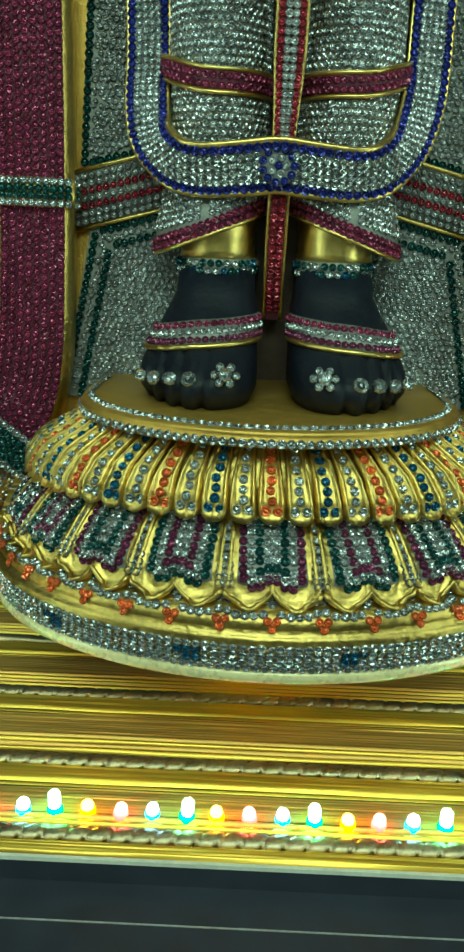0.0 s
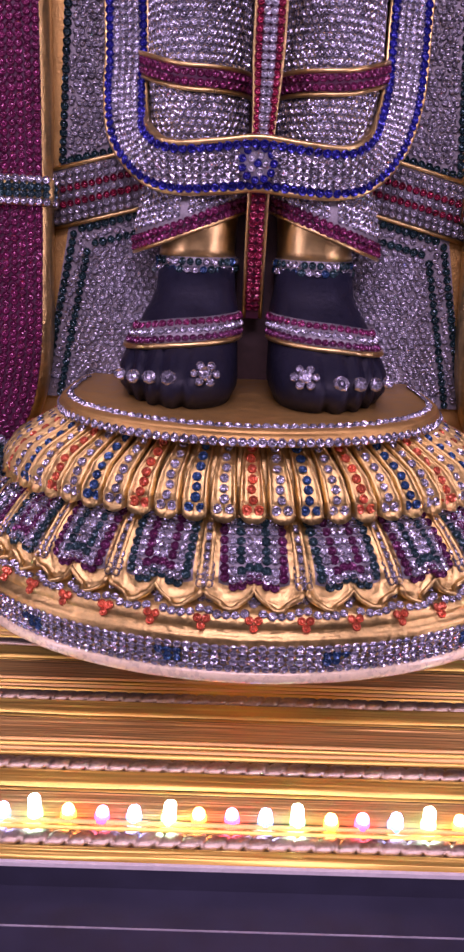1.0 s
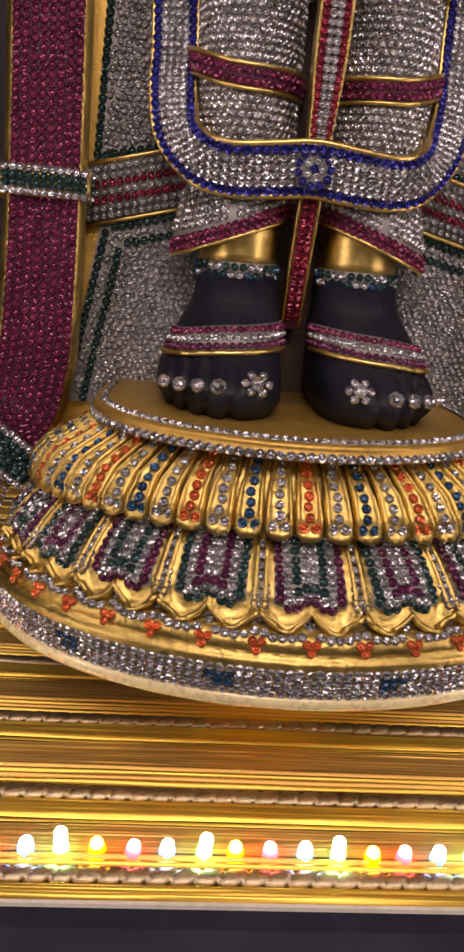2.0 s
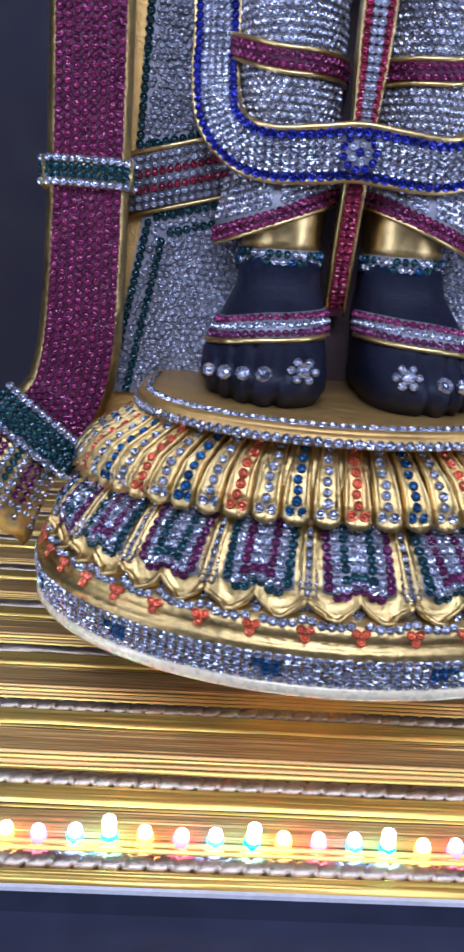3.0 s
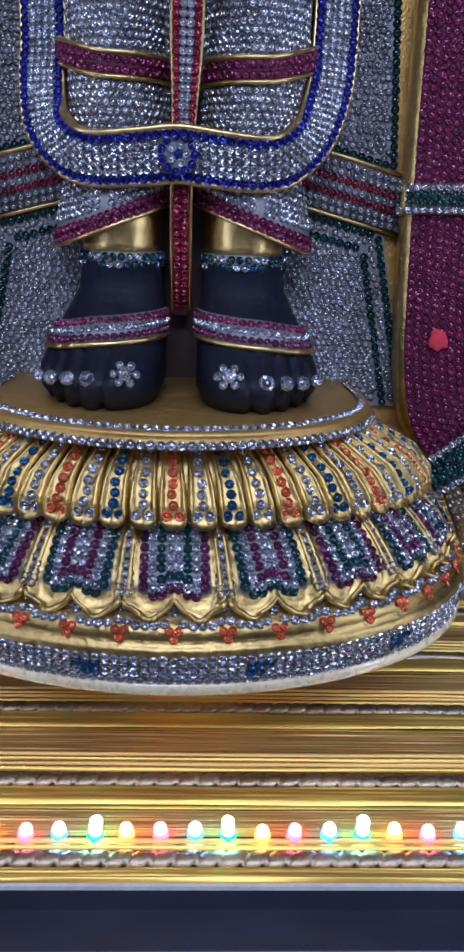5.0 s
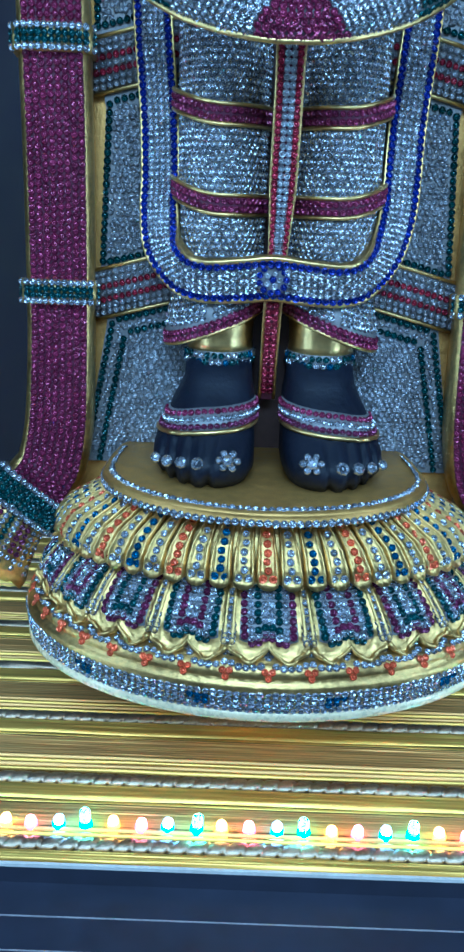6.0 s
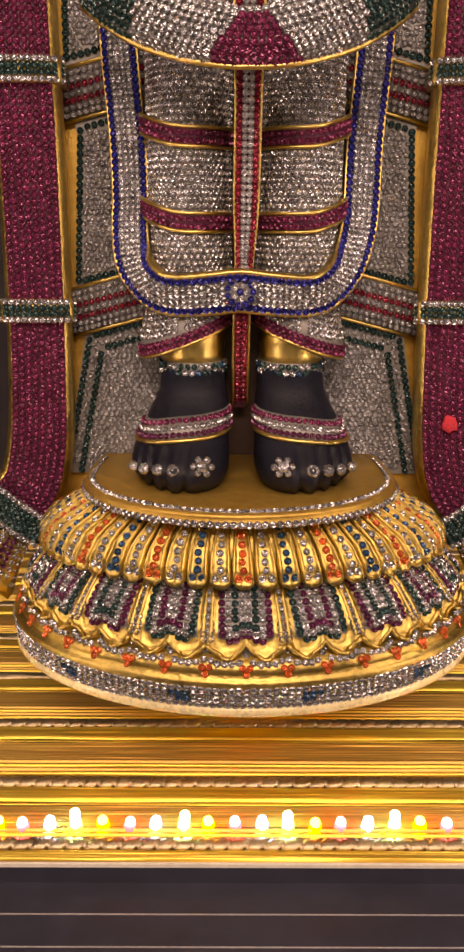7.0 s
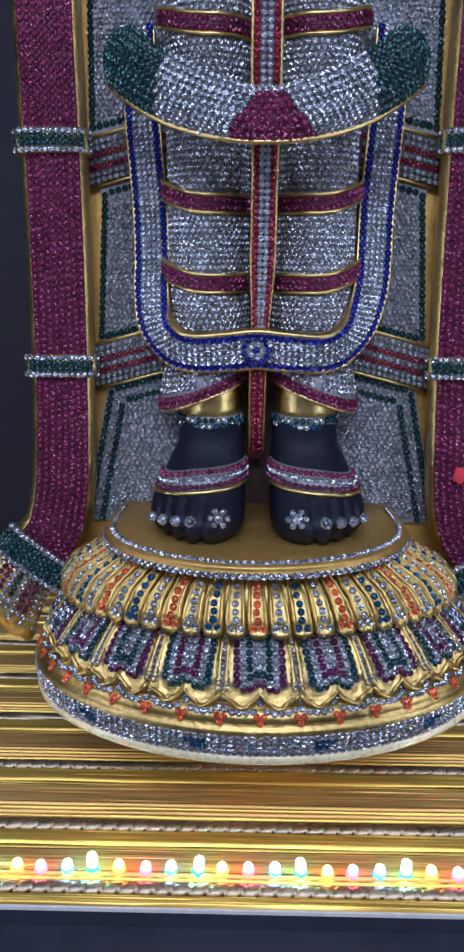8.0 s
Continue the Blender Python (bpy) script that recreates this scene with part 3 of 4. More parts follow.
    # trouser leg: foil ground and stones in level rows
    st.loft([[leg_at(s, z, 360 * j / 48) for j in range(48)] for z in (0.166, 0.20, 0.25, 0.30, 0.36, 0.42)], GLUE)
    z = 0.1665
    row = 0
    while z < 0.418:
        for k in range(-13, 14):
            phi = k * 8.05 + (4.02 if row % 2 else 0)
            if abs(phi) < 100:
                st.stones([(leg_at(s, z, phi, 0.0001), leg_normal(s, phi), 0.00162, "silver")])
        z += 0.00305
        row += 1
    # hem of the trouser leg with a slanting purple band
    hem = []
    for k in range(25):
        phi = -80 + 175 * k / 24
        t = (math.sin(radians(phi)) + 1) / 2
        hem.append(leg_at(s, 0.1702 - 0.0195 * t, phi, 0.0026 + 0.0030 * t))
    skirt = []
    for p, k in zip(hem, range(25)):
        phi = -80 + 175 * k / 24
        top = leg_at(s, 0.176, phi, 0.0006)
        n = leg_normal(s, phi)
        skirt.append([p + Vector((0, 0, -0.0035)) - n * 0.002, p + Vector((0, 0, -0.0035)), p + Vector((0, 0, 0.003)), top, top - n * 0.002])
    st.loft(skirt, GLUE)
    st.tube([p + Vector((0, -0.0003, -0.0036)) for p in hem], 0.0009, SMOOTH_GOLD, 6)
    for dz in (-0.0016, 0.0016):
        for p, d, u in sample([q + Vector((0, 0, dz)) for q in hem[::3]], 0.0031):
            n = Vector((p.x - s * 0.028, p.y - 0.027, 0)).normalized()
            st.stones([(p + n * 0.0004, n, 0.0016, "purple")])
    for j in range(7):
        for k in range(22):
            r = skirt[min(24, round(k * 24 / 21))]
            w = 0.18 + j * 0.0031 / max(0.004, (r[3] - r[2]).length)
            if w < 0.98:
                phi = -80 + 175 * k / 21
                st.stones([(r[2].lerp(r[3], w) + leg_normal(s, phi) * 0.0002, leg_normal(s, phi), 0.0017, "silver")])
    # purple bands round the leg, hanging a little in the middle
    for zb in (0.2167, 0.2562, 0.3390, 0.3850):
        band, edge_lo, edge_hi = [], [], []
        for k in range(29):
            phi = -84 + 182 * k / 28
            t = (phi + 84) / 182
            z = zb - 0.0005 + 0.0090 * smoothstep(0.45, 1.05, t)
            o = 0.0016 + 0.0024 * smoothstep(0.6, 1.0, t)
            p, n = leg_at(s, z, phi, o), leg_normal(s, phi)
            band.append([p - n * 0.004 + Vector((0, 0, -0.0042)), p + Vector((0, 0, -0.0042)), p + n * 0.0004, p + Vector((0, 0, 0.0042)), p - n * 0.004 + Vector((0, 0, 0.0042))])
            edge_lo.append(p + Vector((0, 0, -0.0044)))
            edge_hi.append(p + Vector((0, 0, 0.0044)))
        st.loft(band, GOLD)
        st.loft([[Vector(q[1]) + Vector((0, 0, 0.0008)), Vector(q[2]), Vector(q[3]) - Vector((0, 0, 0.0008))] for q in [[x + (x - Vector((s * 0.028, 0.03, x.z))).normalized() * 0.0003 for x in r] for r in band]], PURPLE_GROUND, closed=False)
        st.tube(edge_lo, 0.0009, SMOOTH_GOLD, 6)
        st.tube(edge_hi, 0.0010, SMOOTH_GOLD, 6)
        for dz in (-0.0018, 0.0018):
            for p, d, u in sample([(Vector(r[1]) + Vector(r[3])) / 2 + Vector((0, 0, dz)) for r in band[::4]], 0.0031):
                n = Vector((p.x - s * 0.028, p.y - 0.03, 0)).normalized()
                st.stones([(p + n * 0.0005, n, 0.0016, "purple")])
# dark brown box whose colour stands in for the shade between the legs
st.box(-0.012, 0.012, 0.0325, 0.046, TOP_Z - 0.004, 0.42, material("brown_gap_shade", (0.055, 0.03, 0.027), 0.6, 0.1, 0.3, 60))
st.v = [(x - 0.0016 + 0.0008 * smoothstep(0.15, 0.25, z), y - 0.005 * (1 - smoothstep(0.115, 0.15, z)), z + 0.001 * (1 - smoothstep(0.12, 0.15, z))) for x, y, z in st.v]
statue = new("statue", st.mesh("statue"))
tagged(statue, "standing statue with black feet and crystal-covered legs on the lotus pedestal", "statue")


def ribbon(pts, normal, half, thick, mat, pitch=0.002, ground=None):
    """A flat band with rounded edges along the curve; normal(p, u) is its face's direction, half(u) its half width."""
    b, rings, frames = Builder(), [], []
    for p, d, u in sample(pts, pitch):
        n = normal(p, u)
        n = (n - d * n.dot(d)).normalized()
        s = d.cross(n).normalized()
        w = half(u)
        rings.append([p + s * x + n * h for x, h in ((-w, -thick), (-w, -0.2 * thick), (-w + 0.0008, 0), (0, 0.0006), (w - 0.0008, 0), (w, -0.2 * thick), (w, -thick))])
        frames.append((p, d, n, s, w, u))
    b.loft(rings, mat)
    if ground:
        b.loft([[q[0] + q[3] * x * (q[4] - 0.0012) + q[2] * 0.0007 for x in (-1, -0.5, 0, 0.5, 1)] for q in frames], ground, closed=False)
    return b, frames


def stone_rows(frames, columns, pitch, lift=0.0006, r=RS):
    """Stones in lengthwise rows on a band. columns: (share of the half width, kind)."""
    run, out = [0.0], []
    for a, c in zip(frames, frames[1:]):
        run.append(run[-1] + (c[0] - a[0]).length)
    for share, kind in columns:
        edge = [f[0] + f[3] * share * f[4] for f in frames]
        er = [0.0]
        for a, c in zip(edge, edge[1:]):
            er.append(er[-1] + (c - a).length)
        n = max(1, int(er[-1] / pitch))
        for k in range(n + 1):
            s = er[-1] * k / n
            i = min(int(np.searchsorted(er, s)), len(er) - 1)
            i0 = max(0, i - 1)
            t = 0 if er[i] == er[i0] else (s - er[i0]) / (er[i] - er[i0])
            f = frames[i]
            u = frames[i0][5] + (f[5] - frames[i0][5]) * t
            out.append((edge[i0].lerp(edge[i], t) + f[2] * (lift + 0.0004 * (1 - share * share)), f[2], r, kind(u) if callable(kind) else kind))
    return out


# ---- hanging centre sash ----
sash = empty("hanging_sash", (0.001, 0.0, 0.115))
tagged(sash, "long gold-edged sash with red and clear crystals between the legs", "sash")
b, fr = ribbon([(0.0002, -0.001, 0.42), (0.0002, -0.004, 0.30), (-0.0006, -0.003, 0.22), (-0.0020, -0.001, 0.178), (-0.0024, 0.008, 0.150), (-0.0024, 0.018, 0.120)], lambda p, u: Vector((0, -1, 0)), lambda u: 0.0070 - 0.0010 * smoothstep(0.36, 0.50, u) - 0.0020 * smoothstep(0.62, 0.76, u), 0.012, GOLD, ground=PURPLE_GROUND)
part("cloth", b, sash)
for sgn in (-1, 1):
    b = Builder()
    b.tube([f[0] + f[3] * sgn * f[4] * 0.97 for f in fr[::2]], 0.0008, SMOOTH_GOLD, 6)
    part("edge", b, sash, "polished gold edge")
items = stone_rows([f for f in fr if f[0].z > 0.176], ((-0.68, "red"), (-0.23, "grey"), (0.23, "grey"), (0.68, "red")), 0.0031, r=0.00155)
items += stone_rows([f for f in fr if 0.124 < f[0].z < 0.176], ((-0.40, "red"), (0.40, "red")), 0.0033)
set_stones(sash, items, lambda it: 0.14 < it[0].z < 0.34, "red and clear cut crystals")

# ---- U-shaped hanging band with blue borders ----
loop = empty("looped_band", (0, 0, 0.175))
tagged(loop, "U-shaped gold band of clear crystals with blue crystal borders", "garland")
half_u = [(0.0680, 0.052, 0.345), (0.0655, 0.046, 0.300), (0.0615, 0.037, 0.258), (0.0600, 0.029, 0.228), (0.0590, 0.022, 0.213), (0.0545, 0.011, 0.1955), (0.0450, 0.000, 0.1850), (0.0330, -0.0045, 0.1815), (0.0150, -0.0065, 0.1825), (0.0, -0.0070, 0.1840)]
U_PTS = [(x - 0.0030 * smoothstep(0.23, 0.185, z), y, z) for x, y, z in [(-x, y, z) for x, y, z in half_u] + half_u[-2::-1]]


def loop_normal(p, u):
    return Vector((p.x * 2.0, -1, -0.35 * smoothstep(0.24, 0.19, p.z))).normalized()


b, fr = ribbon(U_PTS, loop_normal, lambda u: 0.0088 + 0.0010 * math.exp(-((u - 0.5) / 0.12) ** 2), 0.006, GOLD, ground=GLUE)
part("band", b, loop)
for sgn in (-1, 1):
    b = Builder()
    b.tube([f[0] + f[3] * sgn * (f[4] + 0.0003) for f in fr], lambda q: 0.0008 + 0.0006 * math.exp(-((q - 0.5) / 0.15) ** 2), SMOOTH_GOLD, 6)
    part("edge", b, loop, "polished gold edge")
items = stone_rows(fr, ((-0.82, "blue"), (0.82, "blue")), 0.0036, r=0.00188) + stone_rows(fr, ((-0.48, "silver"), (-0.16, "silver"), (0.16, "silver"), (0.48, "silver")), 0.0032, r=0.0017)
items = [i for i in items if (i[0] - Vector((-0.0032, -0.0075, 0.184))).length > 0.0072]
set_stones(loop, items, lambda it: it[3] == "blue", "clear cut crystals")
b = Builder()
b.loft([[(-0.0032 + q * math.cos(a), -h, 0.184 + q * math.sin(a)) for a in [2 * math.pi * j / 20 for j in range(20)]] for q, h in ((0.0078, 0.004), (0.0078, 0.0085), (0.006, 0.0092))], GLUE)
med = part("medallion", b, loop, "round flower of blue and clear crystals")
for q, n, kind in ((0.0064, 11, "blue"), (0.0032, 5, "grey"), (0, 1, "blue")):
    for i in range(n):
        ob = new("crystal", GEM_MESH[kind])
        ob.parent = med
        ob.matrix_basis = stone_pose((-0.0032 + q * math.cos(2 * math.pi * i / n), -0.0092, 0.184 + q * math.sin(2 * math.pi * i / n)), (0, -1, 0.05), 0.0017)

# ---- crescent cloth over the thighs ----
cres = empty("crescent_swag", (0, 0, 0.285))
tagged(cres, "crescent swag of clear crystals with purple centre and dark green ends", "swag")
half_c = [(0.0745, 0.012, 0.3275), (0.0665, 0.002, 0.3195), (0.0550, -0.006, 0.3110), (0.0390, -0.014, 0.3025), (0.0200, -0.022, 0.2955), (0, -0.0245, 0.2925)]
C_PTS = [(-x, y, z) for x, y, z in half_c] + half_c[-2::-1]


def cres_half(u):
    return (0.0112 + 0.0030 * min(1, abs(u - 0.5) / 0.25)) * (1 - 0.35 * max(0, abs(u - 0.5) - 0.46) / 0.04)


def cres_normal(p, u):
    return Vector((p.x * 9, -1, 0.10)).normalized()


b, fr = Builder(), []
rings = []
for p, d, u in sample(C_PTS, 0.002):
    n = cres_normal(p, u)
    n = (n - d * n.dot(d)).normalized()
    s = d.cross(n).normalized()
    w = cres_half(u)
    rings.append([p + s * w * math.sin(a) + n * (0.0045 * math.cos(a) - 0.002) for a in [math.pi * 2 * j / 18 for j in range(18)]])
    fr.append((p + n * 0.0020, d, n, s, w, u))
b.loft(rings, GLUE)
part("cloth", b, cres)
b = Builder()
low = -1 if (fr[len(fr) // 2][3]).z > 0 else 1
b.tube([f[0] + f[3] * low * f[4] * 1.02 - f[2] * 0.003 for f in fr], 0.0013, SMOOTH_GOLD, 6)
part("edge", b, cres, "polished gold lower edge")
items = []
for j in range(9):
    share = -0.92 + 1.84 * j / 8
    for p, n, r, kind in stone_rows(fr, ((share, "silver"),), 0.0034):
        down = share * low
        ax = abs(p.x - 0.002)
        kind = "green" if abs(p.x) > 0.0507 + 0.003 * down else "purple" if ax < 0.0125 + 0.0085 * down and down > -0.75 else "silver"
        f = min(fr, key=lambda q: (q[0] - p).length)
        nn = (f[2] + f[3] * share * 0.9).normalized()
        items.append((p - f[2] * (0.0042 * (1 - math.sqrt(max(0, 1 - share * share)))), nn, 0.00172, kind))
set_stones(cres, items, lambda it: it[3] == "purple" or abs(it[0].x) < 0.045, "clear and dark green cut crystals")

# ---- back panel: gilded board with crystal cloth panels and slanting belts ----
def back_y(z):
    return 0.0305 + 0.105 * (z - 0.09)


back = empty("back_panel", (0, 0.045, FLOOR_Z))
tagged(back, "gilded back panel covered in clear crystals with dark green borders", "panel")
b = Builder()
outline = [(-0.090, 0.012), (-0.106, 0.03), (-0.107, 0.10), (-0.101, 0.17), (-0.100, 0.25), (-0.103, 0.42), (0.103, 0.42), (0.100, 0.25), (0.101, 0.17), (0.107, 0.10), (0.106, 0.03), (0.090, 0.012)]
b.loft([[(x, back_y(z) + dy, z) for x, z in outline] for dy in (0.012, 0.002)], MATT_GOLD, smooth=False)
part("board", b, back, "brownish gold board")
b = Builder()
sheet = [(-0.1005, 0.078), (-0.0985, 0.10), (-0.0890, 0.155), (-0.0925, 0.18), (-0.0895, 0.26), (-0.0945, 0.29), (-0.0945, 0.416), (0.0945, 0.416), (0.0945, 0.29), (0.0895, 0.26), (0.0925, 0.18), (0.0890, 0.155), (0.0985, 0.10), (0.1005, 0.078)]
b.loft([[(x, back_y(z) + dy, z) for x, z in sheet] for dy in (0.004, -0.0002)], GLUE, smooth=False)
part("crystal_ground", b, back, "grey foil under the crystals")


def field(z0, z1, edge, slope0, slope1, free):
    """Clear stones, coloured grey for shade, in uneven rows between two slanting lines, out to edge(z), where free(x,
    z) leaves room.
    """
    out, z, row = [], z0, 0
    while z < z1 + 0.03:
        for k in range(40):
            x = 0.0345 + 0.0029 * k + (0.00145 if row % 2 else 0)
            if x < edge(z) and z0 + slope0 * (x - 0.09) < z < z1 + slope1 * (x - 0.09) and free(x, z):
                for s in (-1, 1):
                    px, pz = x + random.gauss(0, 0.00035), z + random.gauss(0, 0.00035)
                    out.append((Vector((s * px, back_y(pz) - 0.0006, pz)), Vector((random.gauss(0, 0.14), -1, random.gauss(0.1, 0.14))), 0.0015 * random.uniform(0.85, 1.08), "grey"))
        z += 0.0027
        row += 1
    return out


def border(x0, z0, x1, z1):
    """A line of dark green stones on both halves of the panel."""
    n = max(1, round(math.hypot(x1 - x0, z1 - z0) / 0.0038))
    line = [(x0 + (x1 - x0) * k / n, z0 + (z1 - z0) * k / n) for k in range(n + 1)]
    return [(Vector((s * x, back_y(z) - 0.0007, z)), Vector((0, -1, 0.1)), 0.00182, "green") for x, z in line for s in (-1, 1)]


SL = -0.26   # the belts drop outwards
cells = []
lower_edge = lambda z: 0.1015 - 0.20 * (z - 0.088)  # noqa: E731
low_top = lambda x: 0.1560 + SL * (x - 0.09)  # noqa: E731


def lower_free(x, z):
    e = min(lower_edge(z) - x, low_top(x) - z)
    return 0.0046 < e < 0.0076 or e > 0.0118


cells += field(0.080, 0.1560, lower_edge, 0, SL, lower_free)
for inset in (0.0020, 0.0098):
    zc = 0.1555 - inset
    xc = lower_edge(zc) - inset
    cells += border(xc, zc, lower_edge(0.080) - inset, 0.080)
    cells += border(xc - 0.0038, low_top(xc - 0.0038) - inset, 0.036, low_top(0.036) - inset)
mid_edge = lambda z: 0.0935 - 0.05 * (z - 0.18)  # noqa: E731
mid_low, mid_high = (lambda x: 0.1848 + SL * (x - 0.09)), (lambda x: 0.2622 + SL * (x - 0.09))
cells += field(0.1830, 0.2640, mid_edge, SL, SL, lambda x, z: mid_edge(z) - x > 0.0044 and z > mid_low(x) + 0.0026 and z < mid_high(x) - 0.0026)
cells += border(0.0912, 0.1856, 0.0876, 0.2618) + border(0.0874, mid_low(0.0874), 0.036, mid_low(0.036)) + border(0.0838, mid_high(0.0838), 0.036, mid_high(0.036))
up_edge = lambda z: 0.0955  # noqa: E731
up_low = lambda x: 0.2978 + SL * (x - 0.09)  # noqa: E731
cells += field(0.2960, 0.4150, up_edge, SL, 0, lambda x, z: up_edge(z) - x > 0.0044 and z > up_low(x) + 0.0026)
cells += border(0.0935, 0.2972, 0.0935, 0.414) + border(0.0897, up_low(0.0897), 0.036, up_low(0.036))
for name_z in (0.1695, 0.2795):
    for s in (-1, 1):
        b = Builder()
        zz = lambda x: name_z + SL * (x - 0.09)  # noqa: E731
        v = [(s * x, back_y(zz(x)) - q, zz(x) + h) for x in (0.030, 0.0975) for q, h in ((-0.002, -0.0125), (0.0028, -0.0125), (0.0034, 0), (0.0028, 0.0125), (-0.002, 0.0125))]
        b.loft([v[:5], v[5:]], GLUE)
        for h in (-0.0128, 0.0128):
            b.tube([(s * x, back_y(zz(x)) - 0.0028, zz(x) + h) for x in (0.030, 0.052, 0.075, 0.0975)], 0.0010, SMOOTH_GOLD, 6)
        belt = part("belt", b, back, "slanting belt of clear and red crystals")
        items = []
        for j in range(7):
            for k in range(20):
                x = 0.0345 + 0.0033 * k
                h = -0.0099 + 0.0033 * j
                items.append((Vector((s * x, back_y(zz(x)) - 0.0034, zz(x) + h)), Vector((0, -1, 0.1)), 0.0016, "red" if j in (2, 4) else "grey"))
        rest = Builder()
        rest.stones(items)
        tagged(part("crystal_setting", rest, belt), "clear and red cut crystals", kind="stuff")
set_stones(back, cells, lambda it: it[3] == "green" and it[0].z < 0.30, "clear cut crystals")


# ---- side garlands ----
def garland(s):
    g = empty("garland", (s * 0.12, 0.03, 0.05))
    tagged(g, "thick gold-edged garland of purple crystals" + (" with a red dot" if s > 0 else ", its tassel flared"), "garland", "garlands beside the statue")
    pts = [(s * 0.1135, 0.040, 0.430), (s * 0.1120, 0.032, 0.345), (s * 0.1105, 0.026, 0.250), (s * 0.1105, 0.020, 0.170), (s * 0.1110, 0.015, 0.130), (s * 0.1122, 0.011, 0.1020), (s * 0.1155, 0.008, 0.0830), (s * 0.1190, 0.006, 0.0755), (s * 0.1250, 0.004, 0.0680)]

    def face(p, u):
        return Vector((-s * 0.10, -1, 0.05))
    b, rings, fr = Builder(), [], []
    for p, d, u in sample(pts, 0.003):
        n = face(p, u)
        n = (n - d * n.dot(d)).normalized()
        side = d.cross(n).normalized()
        w = 0.0172 + 0.0012 * smoothstep(0.75, 1, u)
        sec = ((-1, -0.017), (-1, -0.006), (-0.93, -0.0025), (-0.80, -0.0005), (-0.4, 0.0010), (0, 0.0016), (0.4, 0.0010), (0.80, -0.0005), (0.93, -0.0025), (1, -0.006), (1, -0.017))
        rings.append([p + side * w * x + n * h for x, h in sec])
        fr.append((p + n * 0.0004, d, n, side, w, u))
    b.loft(rings, GOLD)
    b.loft([[q[0] + q[3] * x * q[4] + q[2] * (0.0004 + 0.0010 * (1 - x * x)) for x in (-0.81, -0.4, 0, 0.4, 0.81)] for q in fr], PURPLE_GROUND, closed=False)
    part("body", b, g, "gold painted body")
    cols = [(-0.72 + 1.44 * j / 7, "purple") for j in range(8)]
    items = [i for i in stone_rows(fr, cols, 0.0034, 0.0010, 0.00178)]
    set_stones(g, items, lambda it: it[0].z < 0.165, "purple cut crystals")
    # bands of clear and green stones, and the cuff at the end
    for zc in (0.171, 0.2870, 0.405):
        i = min(range(len(fr)), key=lambda k: abs(fr[k][0].z - zc))
        p, d, n, side, w, u = fr[i]
        bb = Builder()
        ring2 = []
        for off in (-0.0062, -0.0055, 0.0055, 0.0062):
            o = 0.0012 if abs(off) > 0.006 else 0.0024
            ring2.append([p + d * off + side * (w + o) * x + n * (h + o) for x, h in ((-1, -0.018), (-1, -0.004), (-0.92, -0.0012), (-0.5, 0.0006), (0, 0.0012), (0.5, 0.0006), (0.92, -0.0012), (1, -0.004), (1, -0.018))])
        bb.loft(ring2, GOLD)
        for j, off in enumerate((-0.0046, -0.0015, 0.0015, 0.0046)):
            for k in range(13):
                x = -1 + k / 6
                q = p + d * off + side * (w + 0.0018) * x + n * (0.0012 + 0.0024 - 0.0046 * abs(x) ** 6 + 0.0008 * (1 - x * x))
                bb.stones([(q, n + side * x ** 5 * 0.8, 0.0017, "green" if j in (1, 2) else "silver")])
        part("band", bb, g, "band of clear and dark green crystals")
    p, d, n, side, w, u = fr[-1]
    cuff = Builder()
    ring2 = []
    for off, o in ((-0.002, 0.001), (-0.001, 0.0025), (0.0135, 0.0035), (0.0145, 0.002)):
        ring2.append([p + d * off + side * (w + o) * x + n * (h + o) for x, h in ((-1, -0.016), (-1, -0.004), (-0.9, -0.0005), (-0.45, 0.0016), (0, 0.0022), (0.45, 0.0016), (0.9, -0.0005), (1, -0.004), (1, -0.016))])
    cuff.loft(ring2, GLUE)
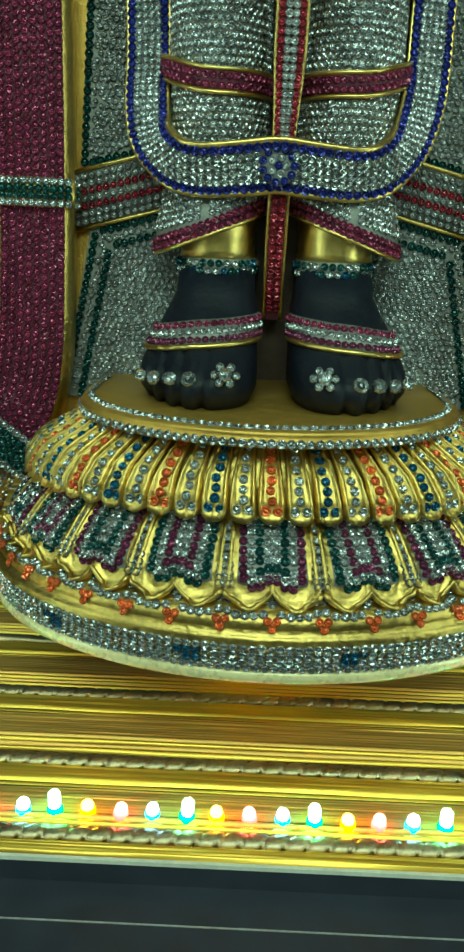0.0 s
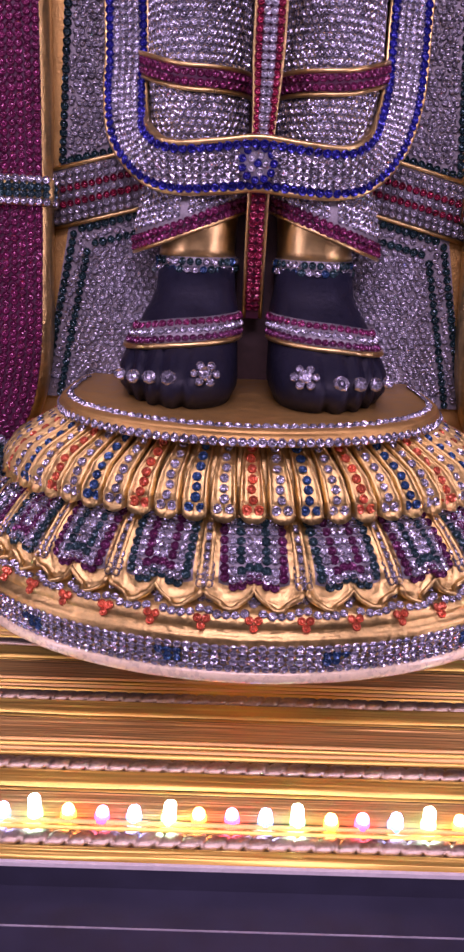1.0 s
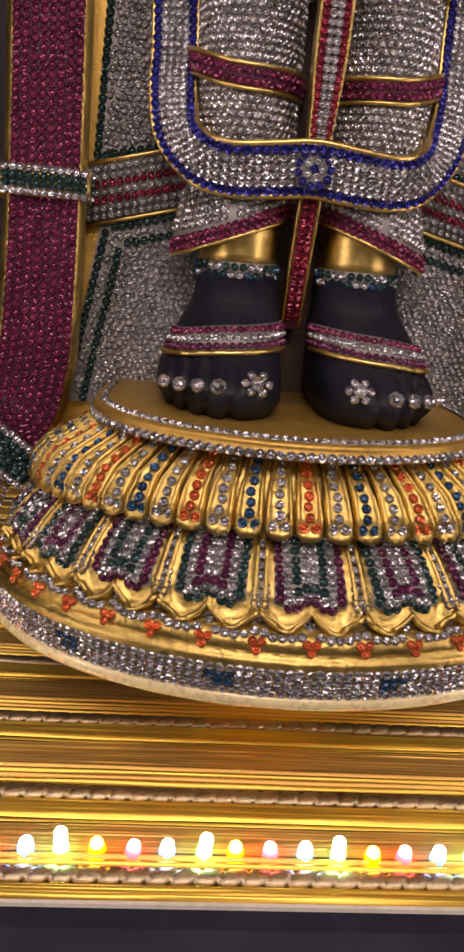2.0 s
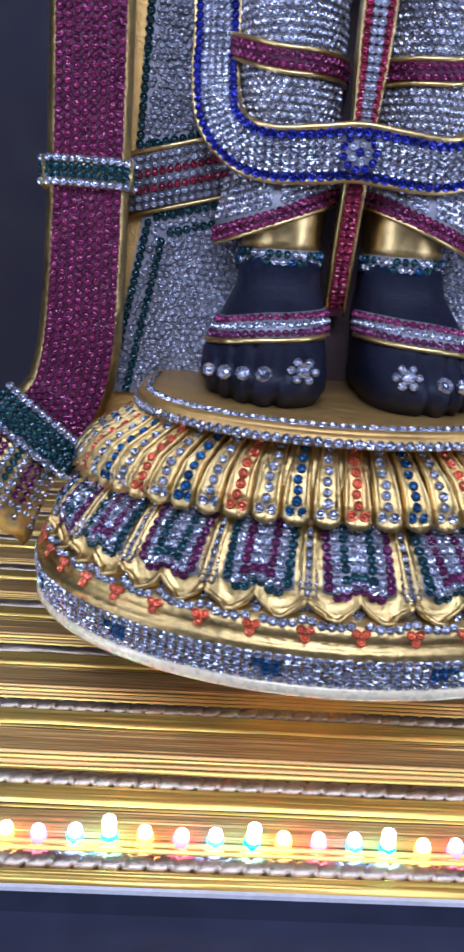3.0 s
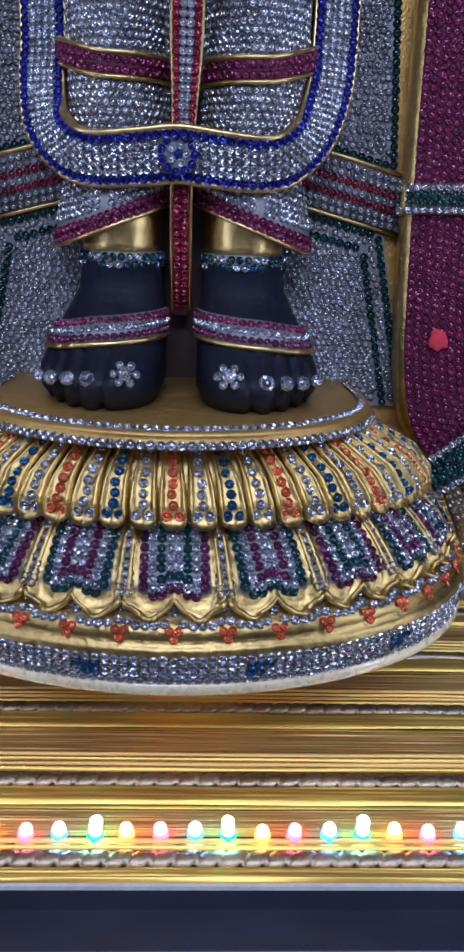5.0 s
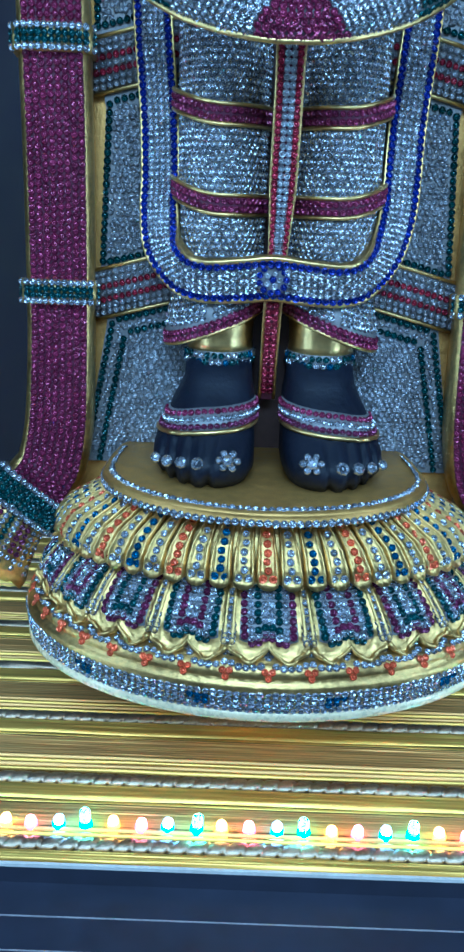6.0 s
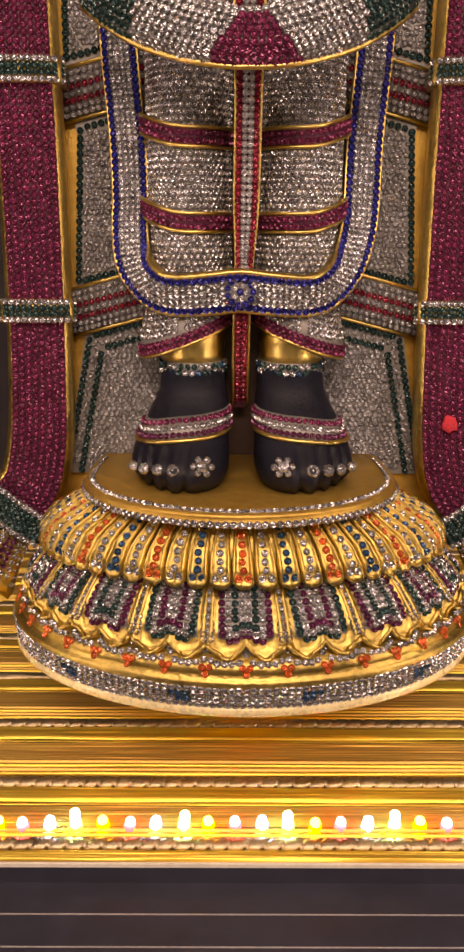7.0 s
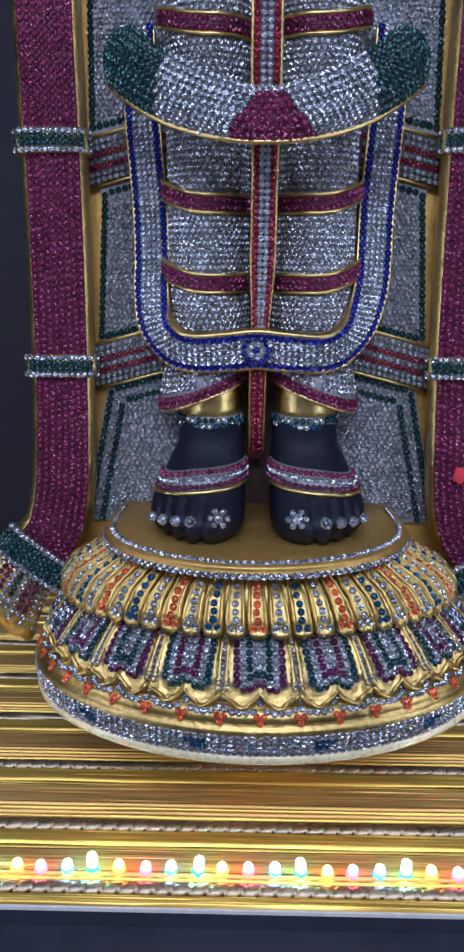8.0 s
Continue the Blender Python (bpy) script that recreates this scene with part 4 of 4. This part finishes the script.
    for j in range(6):
        for k in range(13):
            x = -1 + k / 6
            q = p + d * (-0.0022 + 0.0031 * j) + side * (w + 0.0026) * x + n * (0.0052 - 0.0040 * abs(x) ** 4)
            cuff.stones([(q, n + side * x ** 5 * 0.8, 0.0019, "silver" if j in (0, 5) else "green")])
    part("cuff", cuff, g, "cuff of dark green crystals edged with clear ones")
    tas = Builder()
    base = p + d * 0.014
    ring2 = []
    n_t = 40
    for t in [k / 7 for k in range(8)]:
        c = base + d * 0.029 * t - n * 0.006 + Vector((-s * 0.003 * t, -0.002 * t, -0.006 * t * t))
        ring2.append([c + side * (w + 0.0005 + 0.0040 * t) * math.cos(a) * (1 + 0.03 * math.cos(a * 9)) + n * (0.0085 + 0.001 * t) * math.sin(a) * (1 + 0.08 * math.cos(a * 14)) + d * 0.0028 * t ** 3 * math.cos(a * 9) for a in [2 * math.pi * j / n_t for j in range(n_t)]])
    tas.loft(ring2, GOLD)
    for k in range(11):
        for j in range(8):
            t = 0.05 + 0.112 * j
            x = (-1 + k / 5) * 0.93
            c = base + d * 0.029 * t - n * 0.006 + Vector((-s * 0.003 * t, -0.002 * t, -0.006 * t * t))
            q = c + side * (w + 0.0040 * t) * x + n * (0.0092 + 0.001 * t) * math.sqrt(max(0.02, 1 - x * x))
            kind = "plum" if k in (2, 3, 7, 8) and j < 6 else "green" if k in (5,) and j < 5 else "silver"
            if j == 7 and k % 2:
                continue
            tas.stones([(q, n + side * x * 0.9, 0.0016, kind)])
    part("tassel", tas, g, "flared gold tassel with plum, green and clear crystals")
    if s > 0:
        dot = Builder()
        i = min(range(len(fr)), key=lambda k: abs(fr[k][0].z - 0.112))
        p, d, n, side, w, u = fr[i]
        c = p + side * -0.0 + n * 0.0030
        dot.loft([[c + (side * math.cos(a) + d * math.sin(a)) * q * (1 + 0.45 * noise.noise((math.cos(a) * 1.6, math.sin(a) * 1.6, 3))) + n * h for a in [2 * math.pi * j / 20 for j in range(20)]] for q, h in ((0.0042, -0.001), (0.0044, 0.0003), (0.0036, 0.0008))], material("red_powder", (0.55, 0.03, 0.05), 0.8, 0, 0.25, 300, 0.4, 900))
        part("red_dot", dot, g, "round red powder dot")
    return g


garland(-1)
garland(1)
